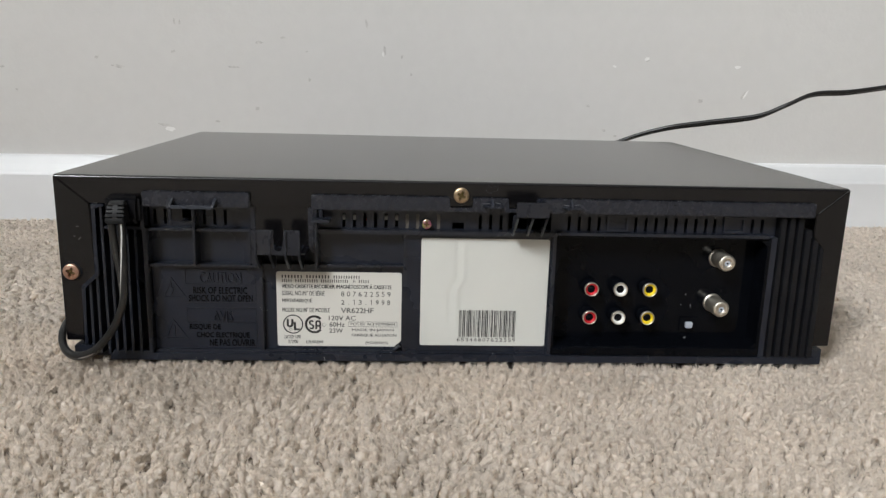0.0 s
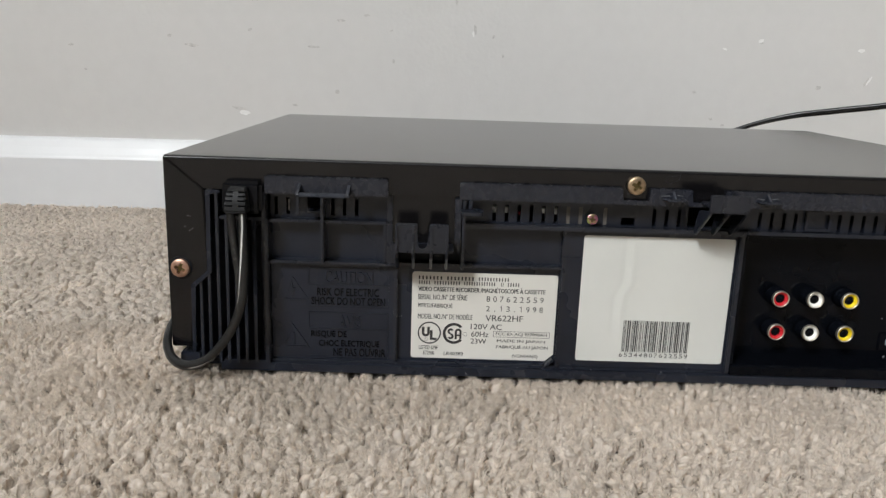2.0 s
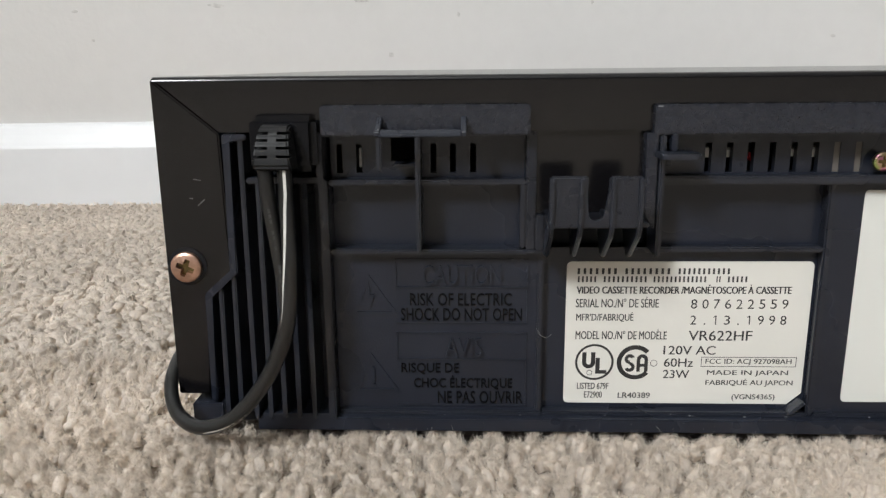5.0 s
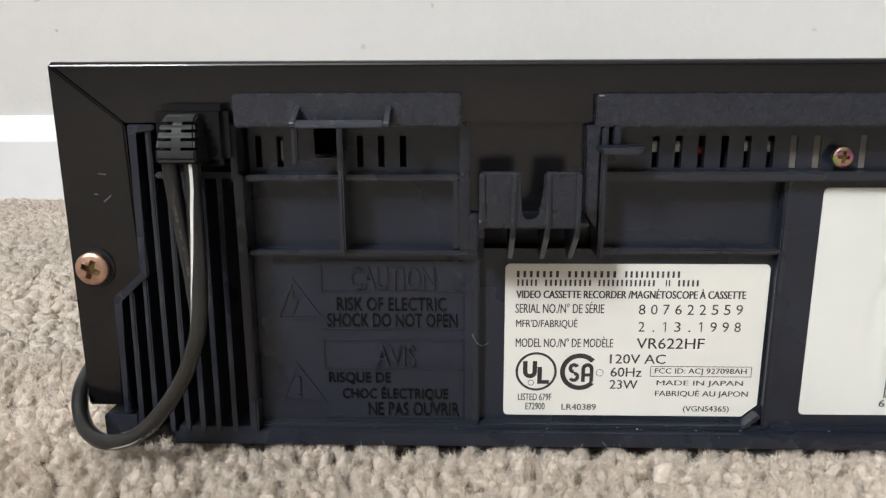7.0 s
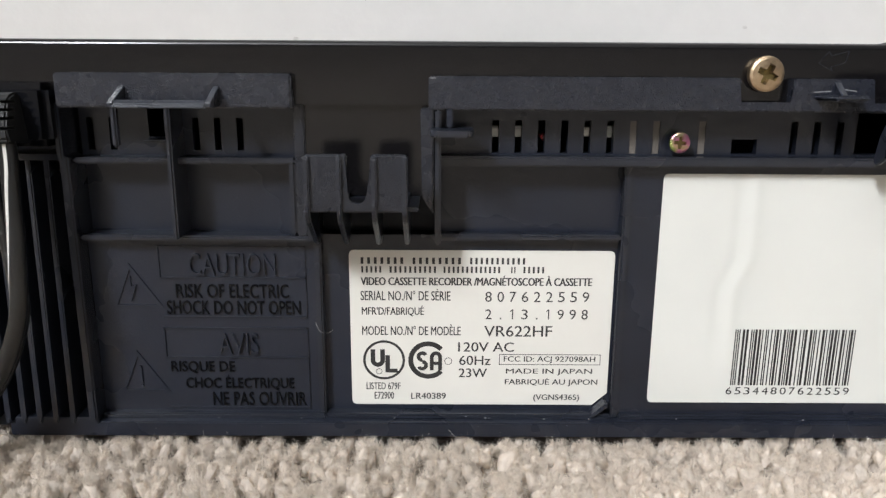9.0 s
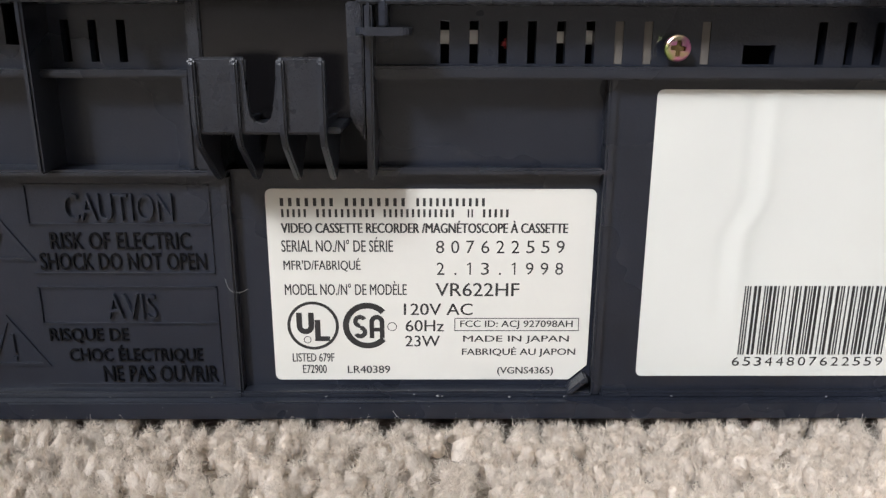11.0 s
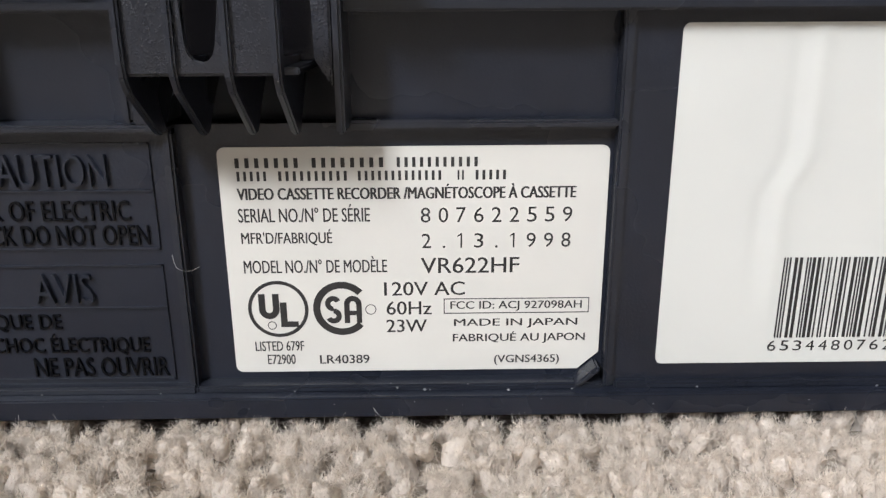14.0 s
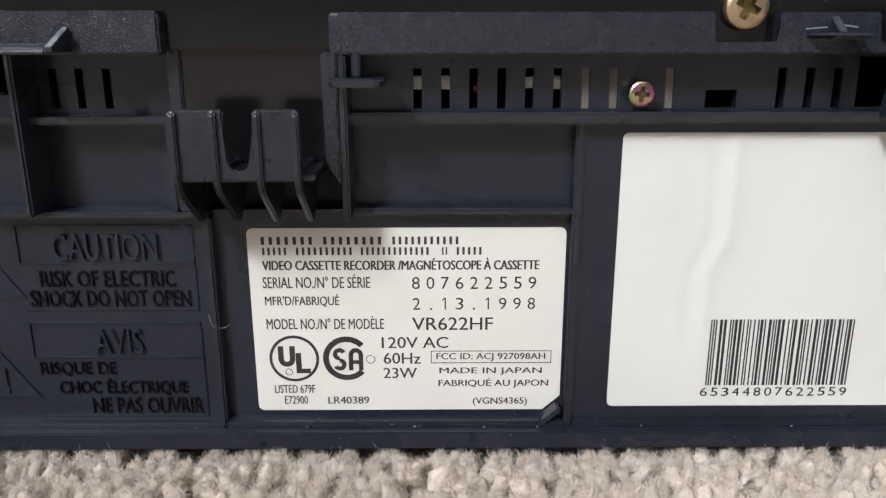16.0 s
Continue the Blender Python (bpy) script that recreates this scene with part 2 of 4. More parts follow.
# ---- the room ----
def floor_height(x, y):
    """The pile's level in metres: it sinks a little towards the wall."""
    return -0.021 * y + 0.0073 * x * max(0.0, y) / 0.41


ROLL = pose(0, 0, 0, 0, -0.45, 0)
W, E_, S_, N = -1470, 4200, -6000, 420


def room(name, bm, mat, turn=False):
    ob = obj(name, bm, mat)
    if turn:
        ob.matrix_world = ROLL
    return tagged(ob, kind="structure")


wall_north = room("wall_north", boxes((W - 100, E_ + 100, N, N + 110, -60, 2700)), WALL, True)
tagged(wall_north, "off-white painted wall with scuffs and patched dents", "wall")
# west, east and south walls and ceiling: out of view, added to shape the light
wall_west = room("wall_west", boxes((W - 100, W, S_, N, -60, 1730), (W - 100, W, S_, N, 2470, 2700), (W - 100, W, S_, -2420, 1730, 2470), (W - 100, W, -1580, N, 1730, 2470)), WALL)
tagged(wall_west, "unseen off-white wall with an opening for the lamp", "wall")
tagged(room("wall_east", boxes((E_, E_ + 100, S_, N, -60, 2700)), ROOM), "unseen dark wall that limits bounced light", "wall")
tagged(room("wall_south", boxes((W - 100, E_ + 100, S_ - 100, S_, -60, 2700)), ROOM), "unseen dark wall that limits bounced light", "wall")
tagged(room("ceiling", boxes((W - 100, E_ + 100, S_ - 100, N + 110, 2700, 2800)), CEILING), "unseen white ceiling that bounces light", "ceiling")

bm = bmesh.new()
prism(bm, [(420, -40), (407.5, -40), (407.5, 35.6), (407.9, 36.8), (408.6, 38.2), (409.4, 40.4), (410.6, 43.2), (411.9, 46.2), (413.0, 49.2), (414.0, 52.0), (415.2, 53.8), (417.0, 54.8), (420, 55)], "x", W, E_)
baseboard = room("baseboard", bm, TRIM, True)
tagged(baseboard, "white gloss painted moulded baseboard along the wall", "baseboard")

bm = bmesh.new()
grid = 24
vs = [[bm.verts.new((x, y, 1000 * floor_height(x / 1000, y / 1000) - 5.5)) for x in np.linspace(W, E_, grid)] for y in np.linspace(S_, N, grid)]
for a, b in zip(vs, vs[1:]):
    for k in range(grid - 1):
        bm.faces.new((a[k], a[k + 1], b[k + 1], b[k]))
floor = obj("floor", bm, BACKING)
tagged(floor, "oatmeal cut-pile carpet covering the floor", "carpet", kind="structure")


def pile(name, x0, x1, y0, y1, pitch, sides, thick, strands, wide, long, seed, inner=None, spread=(0.55, 0.85), flare=0.75, stray=0.36, curl=0.0):
    """Cut-pile carpet: lumpy leaning yarn ends on a jittered grid, each with a frizz of short loose strands; inner: an area left to finer pile."""
    rng = np.random.default_rng(seed)
    gx, gy = np.meshgrid(np.arange(x0, x1, pitch), np.arange(y0, y1, pitch))
    gx = gx + pitch * 0.5 * (np.arange(gx.shape[0])[:, None] % 2)
    px, py = gx.ravel(), gy.ravel()
    px, py = px + rng.uniform(-0.45, 0.45, px.size) * pitch, py + rng.uniform(-0.45, 0.45, px.size) * pitch
    free = ~((np.abs(px) < 186) & (py > 2.2) & (py < 258)) & (py < 408)
    if inner:
        free &= ~((px > inner[0]) & (px < inner[1]) & (py > inner[2]) & (py < inner[3]))
    px, py = px[free], py[free]
    n = px.size
    wave = np.sin(px / 19 + 2.1 * np.sin(py / 27)) + np.sin(py / 15 + 1.7 * np.sin(px / 31))
    lean_x = rng.normal(0.05, 0.26, n) + 0.10 * wave
    lean_y = rng.normal(-0.06, 0.26, n) + 0.08 * np.sin(px / 23 - py / 17)
    tall = 7.7 + rng.normal(0, 0.75, n) + 0.35 * wave
    # the recorder's edge keeps the tufts before it upright and even
    edge_row = (np.abs(px) < 190) & (py > -7) & (py <= 3)
    tall = np.where(edge_row, 7.45 + 0.4 * (tall - 7.7), tall)
    fat = thick * pitch * rng.uniform(*spread, n)
    base = -0.021 * py + 0.0073 * px * np.maximum(0, py) / 410 - 8.2
    rings = ((0.4, 0.85), (0.7, 0.95), (0.88, 0.66))
    ang = np.linspace(0, 2 * np.pi, sides, endpoint=False)
    spin = rng.uniform(0, 6.283, n)
    core = []
    for h, r in rings:
        rad = fat[:, None] * r * rng.uniform(0.58, 1.42, (n, sides))
        a = ang[None] + spin[:, None] + 1.1 * h
        hh = h * tall[:, None] + rng.normal(0, 0.3, (n, sides))
        core.append(np.stack([px[:, None] + lean_x[:, None] * hh + rad * np.cos(a), py[:, None] + lean_y[:, None] * hh + rad * np.sin(a), base[:, None] + hh], -1))
    core.append(np.stack([px + lean_x * tall * 0.92, py + lean_y * tall * 0.92, base + tall * 0.92], -1)[:, None])
    per = len(rings) * sides + 1
    core = np.concatenate(core, 1).reshape(-1, 3)
    tri = []
    for r in range(len(rings) - 1):
        for k in range(sides):
            p, q = r * sides + k, r * sides + (k + 1) % sides
            tri += [(p, q, q + sides), (p, q + sides, p + sides)]
    last = (len(rings) - 1) * sides
    tri += [(last + k, last + (k + 1) % sides, per - 1) for k in range(sides)]
    tri = (np.array(tri)[None] + per * np.arange(n)[:, None, None]).reshape(-1, 3)
    # frizz: short loose ends that stand off the yarn's surface
    m = n * strands
    own = np.repeat(np.arange(n), strands)
    a0 = rng.uniform(0, 6.283, m)
    h0 = 1.0 - 0.5 * rng.uniform(0, 1, m) ** 1.6
    swell = np.where(h0 < 0.8, 1.0, 1.0 - 1.6 * (h0 - 0.8))
    out = fat[own] * swell * np.where(h0 > 0.9, rng.uniform(0.0, 1.0, m), rng.uniform(0.8, 1.05, m))
    root = np.stack([px[own] + lean_x[own] * tall[own] * h0 + out * np.cos(a0), py[own] + lean_y[own] * tall[own] * h0 + out * np.sin(a0), base[own] + tall[own] * h0 - 0.25], -1)
    splay = flare * out / fat[own]
    way = np.stack([splay * np.cos(a0 + 0.7) + lean_x[own], splay * np.sin(a0 + 0.7) + lean_y[own], 0.45 + 0.55 * (h0 - 0.5) / 0.5], -1) + rng.normal(0, stray, (m, 3))
    way *= (rng.uniform(0.45, 1.25, m) * long / np.linalg.norm(way, axis=1))[:, None]
    face = rng.uniform(0, 6.283, m)
    side = np.stack([np.cos(face), np.sin(face), np.zeros(m)], -1) * (0.5 * wide * rng.uniform(0.6, 1.3, m))[:, None]
    if curl:
        # bent fibres: each rises, then curls over towards its tip
        bend = rng.normal(0, curl, (m, 3)) * long
        bend[:, 2] -= 0.35 * curl * long
        mid, tip = root + 0.6 * way, root + way + bend
        frizz = np.stack([root - side, root + side, mid + 0.85 * side, mid - 0.85 * side, tip + 0.4 * side, tip - 0.4 * side], 1).reshape(-1, 3)
        pieces, corners = [(0, 1, 2), (0, 2, 3), (3, 2, 4), (3, 4, 5)], 6
    else:
        tip = root + way
        frizz = np.stack([root - side, root + side, tip + 0.5 * side, tip - 0.5 * side], 1).reshape(-1, 3)
        pieces, corners = [(0, 1, 2), (0, 2, 3)], 4
    quad = (np.array(pieces)[None] + corners * np.arange(m)[:, None, None]).reshape(-1, 3) + len(core)
    verts, faces = np.concatenate([core, frizz]) * MM, np.concatenate([tri, quad])
    me = bpy.data.meshes.new(name)
    me.vertices.add(len(verts))
    me.vertices.foreach_set("co", verts.ravel().astype(np.float32))
    me.loops.add(faces.size)
    me.loops.foreach_set("vertex_index", faces.ravel().astype(np.int32))
    me.polygons.add(len(faces))
    me.polygons.foreach_set("loop_start", np.arange(0, faces.size, 3, dtype=np.int32))
    me.update(calc_edges=True)
    me.shade_smooth()
    me.materials.append(PILE)
    ob = new(name, me)
    return tagged(ob, "oatmeal cut-pile carpet tufts with loose wool fibres", "carpet pile", kind="stuff")


NEAR, MIDDLE = (-240, 80, -42, 5), (-400, 330, -155, 60)
pile("carpet_pile", *NEAR, 3.1, 6, 1.0, 200, 0.095, 1.25, 3, None, (0.40, 0.64), 0.42, 0.45, 0.45)
pile("carpet_pile", *MIDDLE, 3.2, 5, 1.0, 33, 0.25, 2.1, 4, NEAR, (0.44, 0.76))
pile("carpet_pile", -580, 640, -165, 412, 4.3, 5, 1.1, 5, 0.7, 2.4, 5, MIDDLE)

# scuffs and patched dents on the wall: x, z, width, height, tilt, pale or dark
for x, z, w, h, tilt, pale in ((-215, 90, 7, 3.0, 0, 0), (-266, 85.5, 17, 3.2, -12, 0), (-262, 82, 11, 6, -10, 1), (-309, 142, 15, 4.0, -4, 0), (-125, 159, 4, 2.4, 15, 0), (-171, 167, 9, 3.4, 0, 0), (-148, 172, 8, 3.0, 0, 0),
                               (-252, 185, 2.5, 7, 5, 0), (-247, 185, 2, 6, 0, 0), (-255, 157, 6, 3, 10, 0), (-48, 162, 3.4, 11, 4, 0), (-50, 158, 2.0, 7, 4, 1), (-31, 156, 3, 6, -20, 0), (-22, 139, 2.4, 4, 0, 0), (-123, 132, 3, 5, 10, 0),
                               # the dark mark at 217 is a shadow painted under its pale patch
                               (183, 150.5, 5, 3, -20, 1), (216, 158.5, 7, 4, 25, 1), (217, 156.6, 5, 1.6, 25, 0), (321, 125.5, 2.6, 12, -30, 1), (318, 123.5, 2.6, 10, -30, 0), (274, 117.5, 7, 6, 0, 0), (158, 111, 5, 3, 0, 0), (176, 86.5, 6, 3, 0, 0),
                               (188, 81, 4, 2.6, 0, 0), (310, 152, 8, 5, 0, 1), (-329, 150, 6, 4, 20, 0), (-175, 103, 5, 5, 0, 0), (-196, 143, 16, 2.4, -3, 0), (-66, 187, 3, 12, 8, 0), (-420, 140, 6, 3, 0, 0), (-408, 118, 4, 3, 0, 0)):
    bm = bmesh.new()
    k = 11
    ring = []
    for i in range(k):
        a, r = 2 * math.pi * i / k, random.uniform(0.55, 1.0)
        u, v = 0.5 * w * r * math.cos(a), 0.5 * h * r * math.sin(a)
        c, s = math.cos(radians(tilt)), math.sin(radians(tilt))
        ring.append((x + u * c - v * s, z + u * s + v * c))
    prism(bm, ring, "y", N - 0.25, N + 0.5)
    part("wall_mark", bm, SCUFF_PALE if pale else SCUFF_AND_SHADOW, wall_north)

# ---- the video recorder ----
vcr = thing("video_recorder", "black video cassette recorder on the carpet, socket panel facing out", "video recorder")

# cover: a bent sheet with mitred lips round the back
shell = [(-190, 10), (-190, 90.2), (-189.5, 90.7), (189.5, 90.7), (190, 90.2), (190, 10), (189, 10), (189, 89.7), (-189, 89.7), (-189, 10)]
cover = part("cover", prism(bmesh.new(), shell, "y", 1.3, 258), COVER, vcr, "satin black sheet-metal cover")
lip = prism(bmesh.new(), [(-188.1, 89.4), (188.1, 89.4), (174, 77.6), (-174, 77.6)], "y", 0, 1.28)
bend = [(1.28 - 1.28 * math.cos(radians(a)), 89.4 + 1.28 * math.sin(radians(a))) for a in range(0, 91, 9)]
prism(lip, bend + [(1.28, 89.4)], "x", -189.4, 189.4)
part("top_lip", lip, COVER, cover)
part("side_lip", prism(bmesh.new(), [(-190, 90.3), (-174.4, 77.3), (-173.7, 43.2), (-181.0, 37.2), (-181.6, 9.8), (-190, 9.8)], "y", 0.05, 1.6, 0.4), COVER, cover)
part("side_lip", prism(bmesh.new(), [(190, 90.3), (174.4, 77.3), (174.8, 66.5), (181.0, 60.5), (181.6, 9.8), (190, 9.8)], "y", 0.05, 1.6, 0.4), COVER, cover)
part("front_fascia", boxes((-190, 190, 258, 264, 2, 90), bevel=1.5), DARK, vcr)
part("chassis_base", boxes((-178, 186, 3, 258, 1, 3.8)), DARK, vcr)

# rear panel: plates at their own depths, then the ribs between them
panel = part("rear_panel", boxes((-148.4, -96.4, 3.4, 12, 3.4, 48.0)), PLASTIC, vcr, "moulded black plastic back panel")
for plate in ((-95.6, -27.2, 4.9, 12, 3.4, 48.0), (-68.8, -27.2, 6.0, 12, 48.0, 65.2), (-148.4, -100.6, 6.5, 12, 48.2, 65.2), (-25.9, 47, 3.05, 12, 3.4, 65.2), (-184, -149.2, 9, 12, 3, 78)):
    part("panel_plate", boxes(plate), PLASTIC, panel)
part("bottom_band", boxes((-169.5, 186.6, -0.6, 11, 0, 3.7), bevel=0.3), PLASTIC, panel)
part("foot", boxes((-186.8, -178.3, 0.0, 9, 1.5, 7.2), bevel=0.4), PLASTIC, panel)
part("foot", boxes((181.8, 187, 0.0, 9, 0, 8.2), bevel=0.4), PLASTIC, panel)
# back of the recess, darkened by its colour to read as shade
part("bracket_recess", boxes((-98, -68.6, 10.0, 12, 46, 57)), HOLLOW, panel, "recess behind the bracket, its shade and blue sheen in the colour")
part("cover_tongue", boxes((-98.2, -70.2, 1.5, 3.0, 57.6, 78.6), bevel=0.1), COVER, cover, "satin black sheet-metal tongue behind the bracket")

for x0, x1, y0, z0, z1 in ((-150.5, -148.5, -1.4, 4, 66.4), (-150.6, -149.2, -2.0, 65.4, 77.6), (-126.9, -125.7, -2.4, 48.2, 77.2), (-101.6, -100.2, 0.6, 48.8, 64.9), (-97.0, -95.4, 2.3, 3.6, 47.2), (-27.4, -25.6, 2.2, 3.6, 65),
                           (-69.6, -68.3, -3.6, 47.5, 76.8), (45.2, 47.4, 0.6, 4, 66)):
    part("rib", boxes((x0, x1, y0, 11, z0, z1), bevel=0.4), SHEEN, panel)
for x0, x1, y0, z0, z1 in ((-148.6, -95.4, 0.3, 47.2, 48.5), (-148.6, -100.2, 0.8, 64.4, 65.8), (-68.5, -27.4, 2.2, 47.2, 48.7), (-68.7, 47.4, -0.2, 64.4, 66.6), (47.4, 153, -0.2, 65.2, 66.8),
                           (-168.4, -149.6, -0.4, 65.2, 66.6), (-148.4, -95.4, 1.4, 3.4, 4.9), (-95.4, -27.4, 1.6, 3.4, 4.8), (-25.6, 45.2, 1.6, 3.4, 4.8), (-132.4, -126.8, -1.6, 69.2, 69.9)):
    part("ledge", boxes((x0, x1, y0, 11, z0, z1), bevel=0.4), SHEEN, panel)
part("grained_post", boxes((-100.2, -97.8, 0.8, 14, 48.4, 77.6), bevel=0.3), FINE, panel)
part("grained_post", boxes((-97.9, -95.9, 0.2, 14, 48.4, 57.2), bevel=0.3), FINE, panel)
part("grained_post", prism(bmesh.new(), [(-72.7, 77), (-69.9, 77), (-69.9, 54), (-72.4, 58)], "y", -2.6, 14, 0.3), GRAINED, panel)


def grille(x0, x1, holes, z0=65.6, z1=78.0, lo=66.9, hi=74.1, y=4.3):
    """A thin wall with upright slots; holes are (left, right) or (left, right, low, high)."""
    bm, at = bmesh.new(), x0
    for h in sorted(holes):
        a, b, c, d = (*h, lo, hi)[:4] if len(h) == 2 else h
        box(bm, at, a, y, y + 2.2, z0, z1)
        box(bm, a, b, y, y + 2.2, z0, c)
        box(bm, a, b, y, y + 2.2, d, z1)
        at = b
    box(bm, at, x1, y, y + 2.2, z0, z1)
    return bm


slots = [(x - 0.75, x + 0.75) for x in (-146.3, -141.4, -122.9, -118.1, -113.1)] + [(-133.4, -126.9, 69.9, 77.2)]
part("vent_grille", grille(-148.6, -100.2, slots, y=6.0), PLASTIC, panel)
FIRST, PITCH = -56.3, 5.08
slots = [(FIRST + PITCH * k - 0.78, FIRST + PITCH * k + 0.78) for k in (0, 1, 2, 3, 4, 5, 6, 7, 9, 13, 14, 15)] + [(-3.9, 1.8, 66.9, 70.2), (23.5, 44.5, 67.0, 76.0)]
slots += [(x - 0.75, x + 0.75) for x in (53.4, 58.4, 63.4, 68.2, 86.5, 91.5, 96.5, 101.5, 106.5, 111.5, 116.5, 121.5, 126, 145, 150)]
part("vent_grille", grille(-68.7, 157, slots), PLASTIC, panel)
for k in (6, 7, 9):
    x = FIRST + PITCH * k
    part("board_edge", boxes((x - 0.75, x + 0.75, 4.6, 5.6, 66.9, 74.1)), BEIGE, panel, "beige board edge behind a slot")
for x0 in (71.8, 130.1):
    part("latch_frame", boxes((x0, x0 + 10.8, 2.6, 5, 74.2, 75.4), (x0, x0 + 10.8, 2.6, 5, 67.2, 68.4), (x0, x0 + 1.2, 2.6, 5, 68.4, 74.2), (x0 + 9.6, x0 + 10.8, 2.6, 5, 68.4, 74.2)), PLASTIC, panel)
for x0, x1, z0, z1, mat, what in ((-58.6, -49.6, 70.2, 72.6, WHITE, "white plastic connector inside"), (-37.4, -33.8, 70.4, 72.4, WHITE, "white plastic connector inside"),
                                  (-31.8, -26.4, 70.2, 72.6, WHITE, "white plastic connector inside"), (-46.0, -44.2, 69.4, 71.2, RED, "red plastic part inside"),
                                  (-141.8, -141.2, 67.8, 73.0, WHITE, "white plastic part inside")):
    part("inner_connector", boxes((x0, x1, 6.6 if x0 > -100 else 8.4, 11, z0, z1), bevel=0.5), mat, vcr, what)

# fins beside the inlet and at the other end
for x, z1 in ((-154.2, 65.4), (-158.2, 65.4), (-162.0, 65.4), (-165.7, 65.4), (-169.4, 77), (-173.4, 41.5), (-176.9, 38.5)):
    part("cooling_fin", prism(bmesh.new(), [(0.2, z1), (9.5, z1), (9.5, 3.5), (-1.4, 3.5), (-1.2, 5)], "x", x - 0.6, x + 0.6, 0.3, 2), SHEEN, panel)
part("edge_rib", prism(bmesh.new(), [(-173.6, 77.2), (-167.6, 77.2), (-167.6, 75.8), (-172.0, 75.8), (-172.0, 42.6), (-179.3, 36.6), (-179.8, 8), (-181.4, 8), (-180.9, 37.2), (-173.6, 43.2)], "y", -0.5, 9, 0.35), PLASTIC, panel)
part("fin_foot", boxes((-168, -148.5, -0.9, 9, 3.2, 4.9), bevel=0.2), PLASTIC, panel)
# right-hand fins and backing: shade between them put into the darker colour
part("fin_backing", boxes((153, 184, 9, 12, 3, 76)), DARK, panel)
part("panel_plate", boxes((153.6, 157.0, 0.4, 9, 3.5, 66), bevel=0.3), PLASTIC, panel)
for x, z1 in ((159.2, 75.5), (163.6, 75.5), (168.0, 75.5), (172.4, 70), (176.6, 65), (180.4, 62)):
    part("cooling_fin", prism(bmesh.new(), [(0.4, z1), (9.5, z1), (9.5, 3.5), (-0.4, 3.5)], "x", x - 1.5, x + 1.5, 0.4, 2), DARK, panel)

# grained bars under the cover's edge, with their hooks and tabs
bar_a = part("grained_bar", boxes((-149.1, -99.7, -2.8, 5, 76.7, 83.9), bevel=0.4), GRAINED, panel, "grained black plastic bar")
bm = prism(bmesh.new(), [(-2.5, 81.4), (-9.6, 78.2), (-9.6, 77.2), (-2.5, 77.2)], "x", -135.6, -134.3, 0.15, 1)
prism(bm, [(-2.5, 81.4), (-9.6, 78.2), (-9.6, 77.2), (-2.5, 77.2)], "x", -115.9, -114.6, 0.15, 1)
prism(bm, [(-9.9, 77.1), (-8.2, 77.1), (-8.2, 78.7), (-8.9, 78.6), (-9.7, 77.9)], "x", -134.4, -115.8, 0.2, 2)
part("cable_hook", bm, SHEEN, bar_a)
part("hook_stem", boxes((-135.2, -134.0, -9.4, -7.6, 69.2, 77.4), bevel=0.4), SHEEN, bar_a)
bar_b = part("grained_bar", prism(bmesh.new(), [(-71.0, 76.6), (172.6, 76.6), (172.6, 83.5), (36.0, 83.5), (36.0, 78.2), (22.4, 78.2), (22.4, 83.5), (5.3, 83.5), (5.3, 78.3), (-5.7, 78.3), (-5.7, 83.6), (-71.0, 83.6)], "y", -2.8, 5, 0.35), GRAINED, panel, "long grained black plastic bar with a notch")
part("clip_tab", prism(bmesh.new(), rounded(-70.6, -61.6, -9.6, 1, 1.6), "z", 71.6, 72.9, 0.5, 3), SHEEN, bar_b)
part("tab_web", boxes((-67.2, -65.8, -4, 3, 72.9, 77), bevel=0.3), PLASTIC, bar_b)
for x in (14.5, 52.5):
    part("clip_tab", prism(bmesh.new(), [(x - 5, -2.6), (x + 5, -2.6), (x + 4.2, -8.6), (x - 2.6, -8.6)], "z", 79.2, 80.3, 0.45, 3), SHEEN, bar_b)
    part("tab_web", prism(bmesh.new(), [(-2.6, 80.2), (-6.5, 80.2), (-2.6, 83)], "x", x - 0.7, x + 0.7, 0.2, 1), PLASTIC, bar_b)
catch = part("catch_block", boxes((24.0, 39.3, -18.6, -17.2, 77.2, 84.2), (26.0, 39.3, -17.4, -2.0, 78.0, 79.2), (38.0, 39.3, -17.4, -2.0, 78.0, 83.2), bevel=0.35), FINE, bar_b, "projecting black plastic catch")
fin = [(-18.3, 77.6), (-18.0, 76.4), (-5.0, 66.2), (-3.8, 65.6), (-2.6, 65.8), (-2.4, 67.4), (-3.6, 72), (-6.0, 76.2), (-15.0, 77.6)]
for x in (24.8, 31.8, 38.5):
    part("catch_fin", prism(bmesh.new(), fin, "x", x - 0.55, x + 0.55, 0.3, 2), SHEEN, catch)

# cord bracket: two plates joined by a U, on four curved fins
bm = bmesh.new()
prism(bm, [(-95.8, 68.4), (-87.2, 68.4), (-87.6, 60.4), (-87.3, 59.1), (-86.6, 58.2), (-85.4, 57.8), (-84.2, 58.1), (-83.4, 58.9), (-83.0, 60.2), (-82.6, 68.4), (-75.2, 68.4), (-75.2, 56.5), (-95.8, 56.5)], "y", -12.6, -11.2, 0.4, 3)
bracket = part("cord_bracket", bm, FINE, panel, "moulded black plastic cord bracket")
fin = [(-13.3, 68.2), (-13.5, 67.6), (-13.6, 58.2), (-13.2, 56.2), (-12.0, 54.2), (-3.6, 47.9), (-2.6, 47.4), (-1.2, 47.4), (-0.8, 48.4), (3.0, 52), (9.0, 56.6), (9.0, 58.5), (-11.0, 58.5), (-11.2, 68.2)]
